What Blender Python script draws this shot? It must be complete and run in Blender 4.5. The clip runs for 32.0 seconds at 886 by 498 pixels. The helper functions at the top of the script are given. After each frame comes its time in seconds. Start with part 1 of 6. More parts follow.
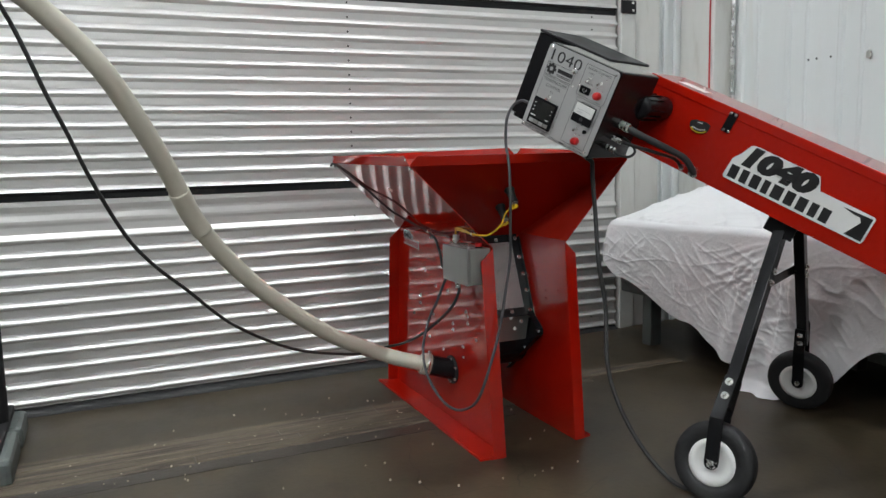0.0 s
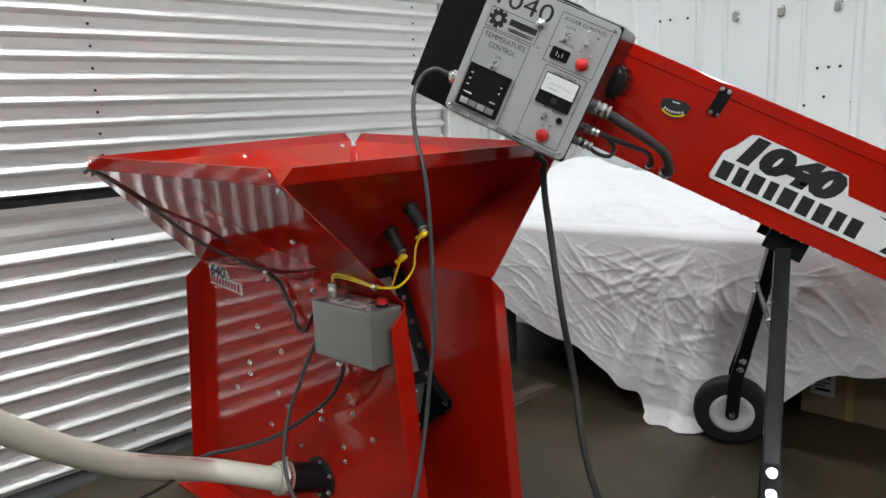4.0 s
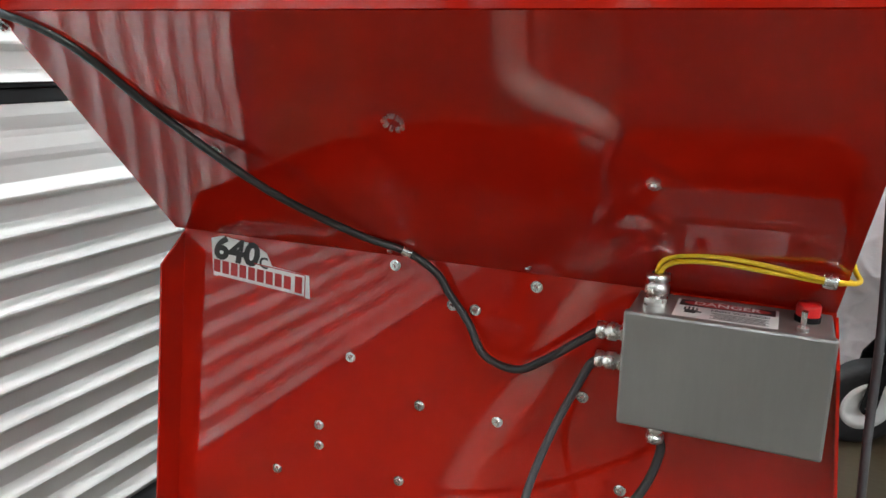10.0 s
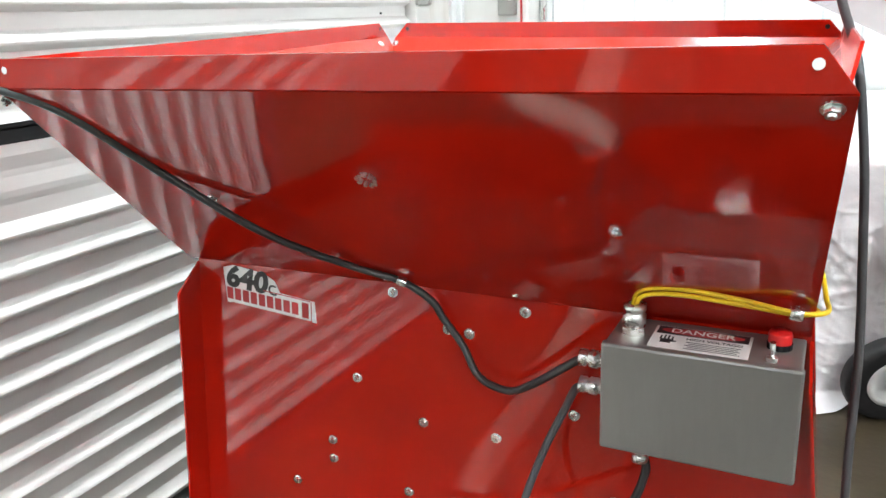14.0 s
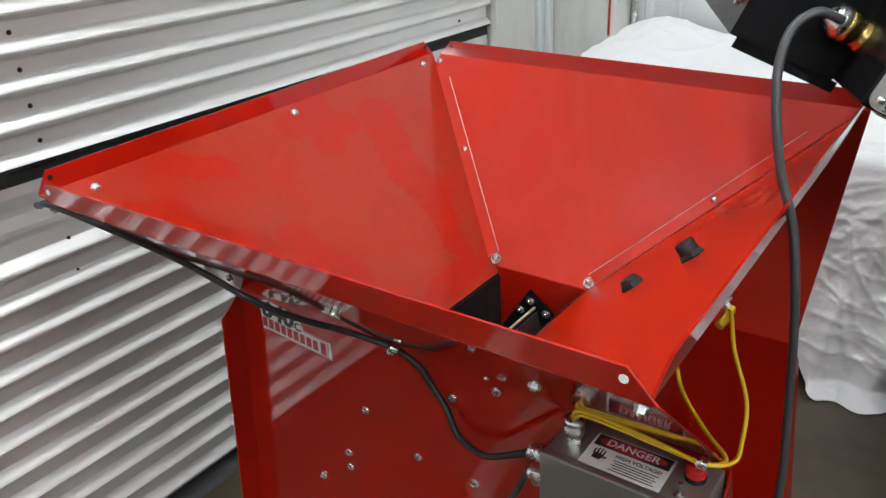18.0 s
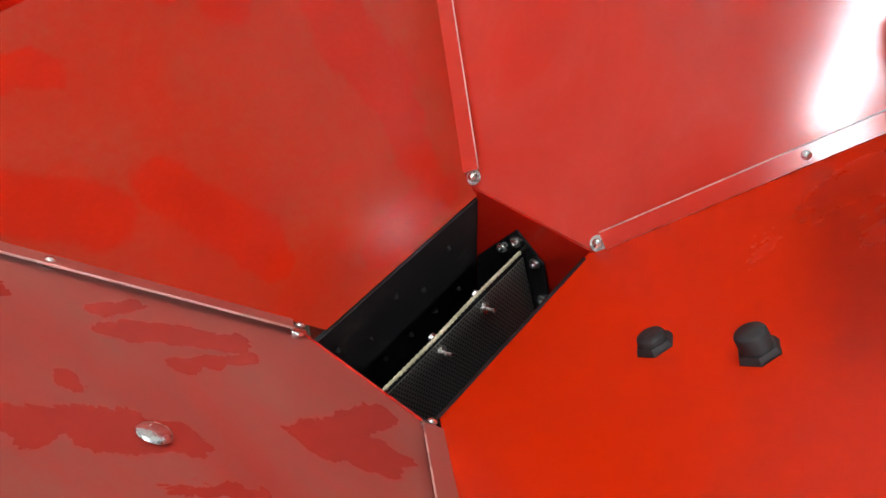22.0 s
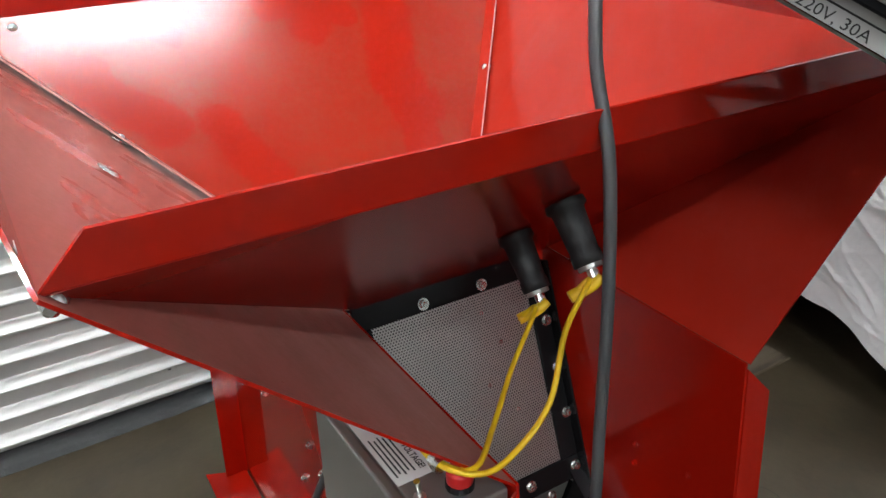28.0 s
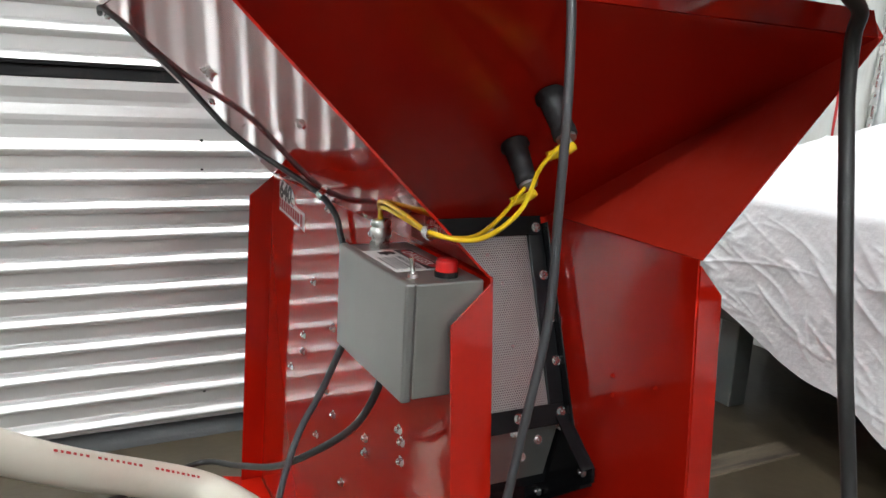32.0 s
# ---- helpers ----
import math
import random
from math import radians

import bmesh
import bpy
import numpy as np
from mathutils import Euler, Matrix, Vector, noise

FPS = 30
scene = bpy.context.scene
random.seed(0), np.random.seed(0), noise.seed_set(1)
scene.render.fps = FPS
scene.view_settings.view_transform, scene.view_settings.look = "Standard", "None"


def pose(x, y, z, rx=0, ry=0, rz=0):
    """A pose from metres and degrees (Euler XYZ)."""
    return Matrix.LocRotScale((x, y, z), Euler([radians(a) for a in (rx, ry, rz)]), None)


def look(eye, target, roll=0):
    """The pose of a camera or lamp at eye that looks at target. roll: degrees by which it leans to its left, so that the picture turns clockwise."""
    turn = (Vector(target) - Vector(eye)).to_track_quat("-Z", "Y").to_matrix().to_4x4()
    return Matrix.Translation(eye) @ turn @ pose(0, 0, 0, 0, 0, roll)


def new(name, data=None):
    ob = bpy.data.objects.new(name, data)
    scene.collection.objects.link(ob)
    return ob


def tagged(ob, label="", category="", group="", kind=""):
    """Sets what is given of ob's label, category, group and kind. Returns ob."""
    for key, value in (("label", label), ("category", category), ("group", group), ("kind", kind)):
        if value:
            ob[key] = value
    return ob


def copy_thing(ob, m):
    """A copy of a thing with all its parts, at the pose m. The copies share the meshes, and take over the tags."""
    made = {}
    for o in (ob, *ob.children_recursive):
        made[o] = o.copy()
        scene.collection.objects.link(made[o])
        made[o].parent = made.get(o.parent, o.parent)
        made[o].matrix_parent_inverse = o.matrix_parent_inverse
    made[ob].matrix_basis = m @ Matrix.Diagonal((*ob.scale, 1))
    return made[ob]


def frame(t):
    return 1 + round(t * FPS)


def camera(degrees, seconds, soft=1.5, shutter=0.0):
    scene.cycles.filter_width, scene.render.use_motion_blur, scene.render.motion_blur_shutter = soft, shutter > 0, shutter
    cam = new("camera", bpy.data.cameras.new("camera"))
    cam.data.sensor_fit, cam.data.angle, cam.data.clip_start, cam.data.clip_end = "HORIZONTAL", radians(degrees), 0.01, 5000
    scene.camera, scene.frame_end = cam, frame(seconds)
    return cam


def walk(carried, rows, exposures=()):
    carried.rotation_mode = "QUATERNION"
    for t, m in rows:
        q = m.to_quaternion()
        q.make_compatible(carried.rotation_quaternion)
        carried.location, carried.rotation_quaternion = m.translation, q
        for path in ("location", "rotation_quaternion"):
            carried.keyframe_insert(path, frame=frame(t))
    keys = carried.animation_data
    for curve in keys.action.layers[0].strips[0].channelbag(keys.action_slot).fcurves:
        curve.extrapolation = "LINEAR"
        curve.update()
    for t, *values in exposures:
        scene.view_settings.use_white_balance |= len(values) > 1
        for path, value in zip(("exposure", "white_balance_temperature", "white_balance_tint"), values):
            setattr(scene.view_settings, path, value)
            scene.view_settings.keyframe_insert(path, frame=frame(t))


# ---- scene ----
# ---- camera ----
cam = camera(59.9, 32.0)
PATH = [
    (0, (2.71, -1.363, 1.043), (0.903, -0.546, 0.788), -1.3),
    (0.5, (2.572, -1.334, 1.038), (0.793, -0.462, 0.771), -0.8),
    (1, (2.401, -1.35, 1.053), (0.674, -0.388, 0.751), -0.6),
    (1.5, (2.252, -1.367, 1.045), (0.579, -0.316, 0.732), -1.1),
    (2, (2.121, -1.33, 1.046), (0.48, -0.237, 0.711), -0.8),
    (2.5, (1.984, -1.267, 1.065), (0.384, -0.12, 0.713), -0.8),
    (3, (1.853, -1.229, 1.063), (0.306, -0.005, 0.731), 0.1),
    (3.5, (1.718, -1.247, 1.106), (0.269, 0.089, 0.763), -0.9),
    (5.5, (1.367, -1.149, 1.145), (0.11, 0.346, 0.717), -2.0),
    (6, (1.293, -1.162, 1.124), (0.082, 0.366, 0.677), -1.4),
    (6.5, (1.195, -1.21, 1.105), (0.058, 0.373, 0.658), -1.0),
    (7, (1.122, -1.248, 1.089), (0.036, 0.371, 0.645), -0.7),
    (7.5, (1.031, -1.228, 1.065), (-0.033, 0.408, 0.628), -0.3),
    (8, (0.86, -1.106, 1.028), (-0.167, 0.553, 0.588), -0.9),
    (8.5, (0.721, -1.065, 1.015), (-0.233, 0.635, 0.569), 0.6),
    (9, (0.566, -1.047, 1.005), (-0.294, 0.699, 0.544), 0.2),
    (9.5, (0.442, -1.033, 0.987), (-0.342, 0.746, 0.517), 0.7),
    (10, (0.367, -1.006, 0.963), (-0.413, 0.77, 0.476), 0.9),
    (10.5, (0.326, -0.992, 0.949), (-0.427, 0.793, 0.451), 0.7),
    (11, (0.296, -0.976, 0.932), (-0.466, 0.807, 0.439), 0.7),
    (11.5, (0.294, -0.969, 0.932), (-0.472, 0.81, 0.435), 0.7),
    (12, (0.298, -0.97, 0.932), (-0.472, 0.806, 0.431), 0.5),
    (12.5, (0.307, -0.969, 0.932), (-0.49, 0.798, 0.44), 0.3),
    (13, (0.34, -0.959, 0.955), (-0.51, 0.774, 0.43), -1.0),
    (13.5, (0.382, -0.981, 0.997), (-0.468, 0.746, 0.452), -1.5),
    (14, (0.438, -0.99, 1.051), (-0.443, 0.711, 0.476), -2.6),
    (14.5, (0.518, -1.0, 1.089), (-0.456, 0.651, 0.518), -3.6),
    (15, (0.63, -1.003, 1.125), (-0.472, 0.575, 0.582), -4.8),
    (15.5, (0.718, -1.022, 1.163), (-0.467, 0.505, 0.649), -3.6),
    (17.5, (0.704, -1.009, 1.316), (-0.434, 0.443, 0.545), -3.3),
    (18, (0.604, -0.887, 1.338), (-0.5, 0.543, 0.481), -3.5),
    (18.5, (0.56, -0.802, 1.362), (-0.529, 0.607, 0.452), -3.0),
    (19, (0.535, -0.705, 1.38), (-0.571, 0.65, 0.41), -2.5),
    (19.5, (0.527, -0.612, 1.389), (-0.612, 0.644, 0.329), -3.2),
    (20, (0.511, -0.558, 1.392), (-0.638, 0.612, 0.247), -3.1),
    (20.5, (0.483, -0.521, 1.398), (-0.637, 0.591, 0.169), -3.0),
    (21, (0.431, -0.475, 1.402), (-0.618, 0.591, 0.075), -2.2),
    (21.5, (0.392, -0.444, 1.396), (-0.563, 0.605, -0.014), -2.0),
    (22, (0.362, -0.428, 1.389), (-0.513, 0.594, -0.09), -1.6),
    (22.5, (0.347, -0.419, 1.381), (-0.491, 0.58, -0.136), -1.9),
    (23, (0.341, -0.411, 1.38), (-0.481, 0.565, -0.16), -2.2),
    (23.5, (0.336, -0.411, 1.375), (-0.475, 0.556, -0.176), -2.2),
    (24, (0.337, -0.412, 1.375), (-0.469, 0.554, -0.18), -2.1),
    (24.5, (0.337, -0.409, 1.375), (-0.452, 0.549, -0.193), -0.7),
    (25, (0.359, -0.411, 1.364), (-0.433, 0.54, -0.207), 0.3),
    (25.5, (0.434, -0.413, 1.341), (-0.477, 0.533, -0.167), 1.3),
    (26, (0.552, -0.414, 1.333), (-0.484, 0.519, -0.101), 1.8),
    (26.5, (0.637, -0.421, 1.3), (-0.536, 0.492, -0.038), 1.6),
    (28.5, (0.832, -0.479, 1.133), (-0.731, 0.497, 0.357), -0.8),
    (29, (0.832, -0.527, 1.09), (-0.728, 0.519, 0.404), -0.5),
    (29.5, (0.846, -0.592, 1.042), (-0.706, 0.518, 0.441), -0.9),
    (30, (0.906, -0.629, 0.996), (-0.663, 0.52, 0.53), 0.4),
    (30.5, (0.95, -0.616, 0.952), (-0.653, 0.498, 0.518), 1.2),
    (31, (0.998, -0.589, 0.926), (-0.65, 0.463, 0.503), 2.4),
    (31.5, (1.046, -0.569, 0.914), (-0.649, 0.406, 0.491), 2.6),
    (32, (1.092, -0.552, 0.907), (-0.642, 0.352, 0.485), 3.2),
]
walk(cam, [(t, look(e, g, r)) for t, e, g, r in PATH], exposures=[(0.0, -0.2), (3.0, 0.1), (6.0, 0.15), (8.0, 0.4), (9.0, 0.5), (11.0, 1.05), (14.0, 1.12), (15.5, 0.35), (17.5, 0.05), (19.0, 0.02), (21.0, 0.03), (24.0, 0.05), (26.5, 0.05), (28.5, 0.3), (30.0, 0.55), (32.0, 0.6)])

# ---- light: a workshop with ceiling tubes, two known from highlights, the others added ----
world = bpy.data.worlds.new("world")
scene.world = world
world.use_nodes = True
world.node_tree.nodes["Background"].inputs["Color"].default_value = (0.80, 0.86, 0.93, 1)
world.node_tree.nodes["Background"].inputs["Strength"].default_value = 0.10


LAMP_POWER = 168.0
# only the first is known from a highlight; the rest are unseen fill
LAMPS = ((-0.15, -2.0), (3.5, -1.3), (3.5, -3.5), (0.6, -6.4), (3.5, -6.4), (6.5, -1.3), (6.5, -4.2))


# ---- helpers for meshes ----
def node(tree, kind, **inputs):
    n = tree.nodes.new(kind)
    for key, value in inputs.items():
        n.inputs[key.replace("_", " ")].default_value = value
    return n


def material(name, color, rough=0.5, metal=0.0, vary=0.12, scale=6.0, bump=0.0, bump_scale=80.0, stain=None, stain_scale=2.0,
             stain_at=(0.5, 0.7), rough_vary=0.1, coat=0.0, object_random=0.0, stretch=(1, 1, 1)):
    """A surface with colour variation at two scales, uneven gloss, fine relief and an optional stain colour."""
    m = bpy.data.materials.new(name)
    m.use_nodes = True
    tree = m.node_tree
    shader = tree.nodes["Principled BSDF"]
    link = tree.links.new
    place = tree.nodes.new("ShaderNodeTexCoord")
    mapping = node(tree, "ShaderNodeMapping", Scale=stretch)
    link(place.outputs["Object"], mapping.inputs["Vector"])
    big = node(tree, "ShaderNodeTexNoise", Scale=scale, Detail=5.0, Roughness=0.6)
    fine = node(tree, "ShaderNodeTexNoise", Scale=scale * 12, Detail=3.0, Roughness=0.6)
    for n in (big, fine):
        link(mapping.outputs["Vector"], n.inputs["Vector"])
    mix = tree.nodes.new("ShaderNodeMix")
    mix.data_type = "RGBA"
    lo = tuple(c * (1 - vary) for c in color)
    hi = tuple(min(1.0, c * (1 + vary)) for c in color)
    mix.inputs["A"].default_value, mix.inputs["B"].default_value = (*lo, 1), (*hi, 1)
    add = node(tree, "ShaderNodeMath")
    add.operation = "MULTIPLY_ADD"
    link(fine.outputs["Fac"], add.inputs[0])
    add.inputs[1].default_value = 0.35
    sub = node(tree, "ShaderNodeMath")
    sub.operation = "MULTIPLY_ADD"
    link(big.outputs["Fac"], sub.inputs[0])
    sub.inputs[1].default_value, sub.inputs[2].default_value = 1.3, -0.33
    link(sub.outputs[0], add.inputs[2])
    link(add.outputs[0], mix.inputs["Factor"])
    out = mix.outputs["Result"]
    if stain:
        spots = node(tree, "ShaderNodeTexNoise", Scale=stain_scale, Detail=7.0, Roughness=0.65)
        link(mapping.outputs["Vector"], spots.inputs["Vector"])
        ramp = node(tree, "ShaderNodeMapRange")
        ramp.inputs["From Min"].default_value, ramp.inputs["From Max"].default_value = stain_at
        link(spots.outputs["Fac"], ramp.inputs["Value"])
        over = tree.nodes.new("ShaderNodeMix")
        over.data_type = "RGBA"
        link(ramp.outputs["Result"], over.inputs["Factor"])
        link(out, over.inputs["A"])
        over.inputs["B"].default_value = (*stain, 1)
        out = over.outputs["Result"]
    if object_random:
        info = tree.nodes.new("ShaderNodeObjectInfo")
        hsv = tree.nodes.new("ShaderNodeHueSaturation")
        shift = node(tree, "ShaderNodeMapRange")
        shift.inputs["To Min"].default_value, shift.inputs["To Max"].default_value = 1 - object_random, 1 + object_random
        link(info.outputs["Random"], shift.inputs["Value"])
        link(shift.outputs["Result"], hsv.inputs["Value"])
        link(out, hsv.inputs["Color"])
        out = hsv.outputs["Color"]
    link(out, shader.inputs["Base Color"])
    gloss = node(tree, "ShaderNodeMapRange")
    gloss.inputs["To Min"].default_value = max(0.02, rough - rough_vary)
    gloss.inputs["To Max"].default_value = min(1.0, rough + rough_vary)
    link(big.outputs["Fac"], gloss.inputs["Value"])
    link(gloss.outputs["Result"], shader.inputs["Roughness"])
    shader.inputs["Metallic"].default_value = metal
    shader.inputs["Coat Weight"].default_value = coat
    shader.inputs["Coat Roughness"].default_value = 0.04
    if bump:
        relief = node(tree, "ShaderNodeTexNoise", Scale=bump_scale, Detail=4.0)
        link(mapping.outputs["Vector"], relief.inputs["Vector"])
        b = node(tree, "ShaderNodeBump", Strength=bump, Distance=0.01)
        link(relief.outputs["Fac"], b.inputs["Height"])
        link(b.outputs["Normal"], shader.inputs["Normal"])
    return m


def box(bm, lo, hi, m=None, bevel=0.0):
    """A box between two corners, with rounded edges where bevel is given."""
    made = bmesh.ops.create_cube(bm, size=1)["verts"]
    for v in made:
        v.co = Vector([lo[i] + (v.co[i] + 0.5) * (hi[i] - lo[i]) for i in range(3)])
    if bevel:
        edges = {e for v in made for e in v.link_edges}
        more = bmesh.ops.bevel(bm, geom=list(edges), offset=bevel, segments=2, affect="EDGES", profile=0.5)
        made = list({v for f in more["faces"] for v in f.verts} | {v for v in made if v.is_valid})
    if m is not None:
        bmesh.ops.transform(bm, matrix=m, verts=made)
    return made


def plate(bm, points, thick, up=None):
    """A flat sheet with a polygon outline, thickened along its normal (against 'up' if given)."""
    pts = [Vector(p) for p in points]
    n = Vector((0, 0, 0))
    for a, b in zip(pts, pts[1:] + pts[:1]):
        n += a.cross(b)
    n.normalize()
    if up is not None and n.dot(Vector(up)) > 0:
        n = -n
    front = [bm.verts.new(p) for p in pts]
    back = [bm.verts.new(p + n * thick) for p in pts]
    faces = [bm.faces.new(front), bm.faces.new(back[::-1])]
    for i in range(len(pts)):
        j = (i + 1) % len(pts)
        faces.append(bm.faces.new((front[j], front[i], back[i], back[j])))
    bmesh.ops.recalc_face_normals(bm, faces=faces)
    return front + back


def disc(bm, m, radius, depth, sides=24, top=None):
    """A cylinder along z from 0 to depth in the frame m; top is the radius of its far end."""
    made = bmesh.ops.create_cone(bm, cap_ends=True, segments=sides, radius1=radius, radius2=radius if top is None else top, depth=depth)["verts"]
    bmesh.ops.transform(bm, matrix=m @ Matrix.Translation((0, 0, depth / 2)), verts=made)
    return made


def lathe(bm, m, profile, sides=32):
    """A turned solid about z in the frame m, from (radius, height) pairs; a closed profile makes a ring."""
    rings = []
    for r, h in profile:
        rings.append([bm.verts.new(m @ Vector((r * math.cos(2 * math.pi * k / sides), r * math.sin(2 * math.pi * k / sides), h))) for k in range(sides)])
    faces = []
    for a, b in zip(rings, rings[1:]):
        for k in range(sides):
            j = (k + 1) % sides
            faces.append(bm.faces.new((a[k], a[j], b[j], b[k])))
    bmesh.ops.recalc_face_normals(bm, faces=faces)
    for f in faces:
        f.smooth = True


def spline(points, steps=8):
    """A smooth line through the points."""
    p = [Vector(q) for q in points]
    p = [p[0] * 2 - p[1]] + p + [p[-1] * 2 - p[-2]]
    out = []
    for a, b, c, d in zip(p, p[1:], p[2:], p[3:]):
        for k in range(steps):
            s = k / steps
            out.append(0.5 * ((2 * b) + (c - a) * s + (2 * a - 5 * b + 4 * c - d) * s * s + (3 * b - a - 3 * c + d) * s ** 3))
    out.append(p[-2])
    return out


def hose(bm, points, radius, sides=10, steps=8, ridges=0.0):
    """A round cable or hose along a smooth line."""
    line = spline(points, steps)
    side = None
    rings = []
    for i, c in enumerate(line):
        ahead = (line[min(i + 1, len(line) - 1)] - line[max(i - 1, 0)]).normalized()
        side = (side - ahead * side.dot(ahead)).normalized() if side else ahead.orthogonal().normalized()
        over = ahead.cross(side)
        r = radius * (1 + (ridges if i % 2 else 0))
        rings.append([bm.verts.new(c + r * (side * math.cos(2 * math.pi * k / sides) + over * math.sin(2 * math.pi * k / sides))) for k in range(sides)])
    faces = [bm.faces.new(rings[0][::-1]), bm.faces.new(rings[-1])]
    for a, b in zip(rings, rings[1:]):
        for k in range(sides):
            j = (k + 1) % sides
            f = bm.faces.new((a[k], a[j], b[j], b[k]))
            f.smooth = True
            faces.append(f)
    bmesh.ops.recalc_face_normals(bm, faces=faces)


def finish(name, bm, mat, smooth=False):
    data = bpy.data.meshes.new(name)
    if smooth:
        for f in bm.faces:
            f.smooth = True
    bm.to_mesh(data)
    bm.free()
    for one in mat if isinstance(mat, (list, tuple)) else (mat,):
        data.materials.append(one)
    return new(name, data)


def part(name, bm, mat, parent, label="", smooth=False):
    ob = finish(name, bm, mat, smooth)
    ob.parent = parent
    if label:
        tagged(ob, label)
    return ob


def thing(name, label, category, group="", m=None):
    ob = new(name)
    ob.empty_display_size = 0.1
    if m is not None:
        ob.matrix_world = m
    return tagged(ob, label, category, group)


def solid(name, bm, mat, label, category, kind="", group="", smooth=False):
    return tagged(finish(name, bm, mat, smooth), label, category, group, kind)


def frame_at(origin, x, z):
    """The matrix of a frame with that origin, whose z axis is z and whose x axis lies towards x."""
    z = Vector(z).normalized()
    y = z.cross(Vector(x)).normalized()
    x = y.cross(z)
    return Matrix.Translation(origin) @ Matrix((x, y, z)).transposed().to_4x4()


MESHES = {}


def shared(name, key, build, mat, parent, m, label=""):
    """One more object on a mesh that is built once per key."""
    if key not in MESHES:
        bm = bmesh.new()
        build(bm)
        data = bpy.data.meshes.new(name)
        bm.to_mesh(data)
        bm.free()
        for one in mat if isinstance(mat, (list, tuple)) else (mat,):
            data.materials.append(one)
        MESHES[key] = data
    ob = new(name, MESHES[key])
    ob.parent = parent
    ob.matrix_basis = m
    if label:
        tagged(ob, label)
    return ob


# ---- materials ----
def wiped(tree, where, film, strokes):
    """The film with rag strokes taken out: rounded streaks with ragged, slightly smeared edges."""
    link = tree.links.new

    def vector(op, a, b=None):
        n = tree.nodes.new("ShaderNodeVectorMath")
        n.operation = op
        for i, v in enumerate((a, b)):
            if isinstance(v, tuple):
                n.inputs[i].default_value = v
            elif v is not None:
                link(v, n.inputs[i])
        return n

    def number(op, a, b, clamp=False):
        n = tree.nodes.new("ShaderNodeMath")
        n.operation, n.use_clamp = op, clamp
        for i, v in enumerate((a, b)):
            if isinstance(v, float):
                n.inputs[i].default_value = v
            else:
                link(v, n.inputs[i])
        return n.outputs[0]

    ragged = node(tree, "ShaderNodeTexNoise", Scale=22.0, Detail=6.0, Roughness=0.68, Distortion=0.8)
    link(where, ragged.inputs["Vector"])
    shake = vector("SUBTRACT", ragged.outputs["Color"], (0.5, 0.5, 0.5)).outputs[0]
    scaled = vector("SCALE", shake)
    scaled.inputs["Scale"].default_value = 0.042
    spot = vector("ADD", where, scaled.outputs[0]).outputs[0]
    nearest = None
    for a, b, r in strokes:
        along = Vector(b) - Vector(a)
        rel = vector("SUBTRACT", spot, tuple(a)).outputs[0]
        share = number("MULTIPLY", vector("DOT_PRODUCT", rel, tuple(along)).outputs["Value"], 1.0 / along.length_squared, True)
        foot = vector("SCALE", tuple(along))
        link(share, foot.inputs["Scale"])
        gap = vector("DISTANCE", rel, foot.outputs[0]).outputs["Value"]
        gap = number("DIVIDE", gap, float(r))
        nearest = gap if nearest is None else number("MINIMUM", nearest, gap)
    left = node(tree, "ShaderNodeMapRange")
    left.inputs["From Min"].default_value, left.inputs["From Max"].default_value = 0.84, 1.12
    left.inputs["To Min"].default_value, left.inputs["To Max"].default_value = 0.10, 1.0
    link(nearest, left.inputs["Value"])
    out = tree.nodes.new("ShaderNodeMath")
    out.operation = "MULTIPLY"
    link(film.outputs[0], out.inputs[0])
    link(left.outputs["Result"], out.inputs[1])
    return out


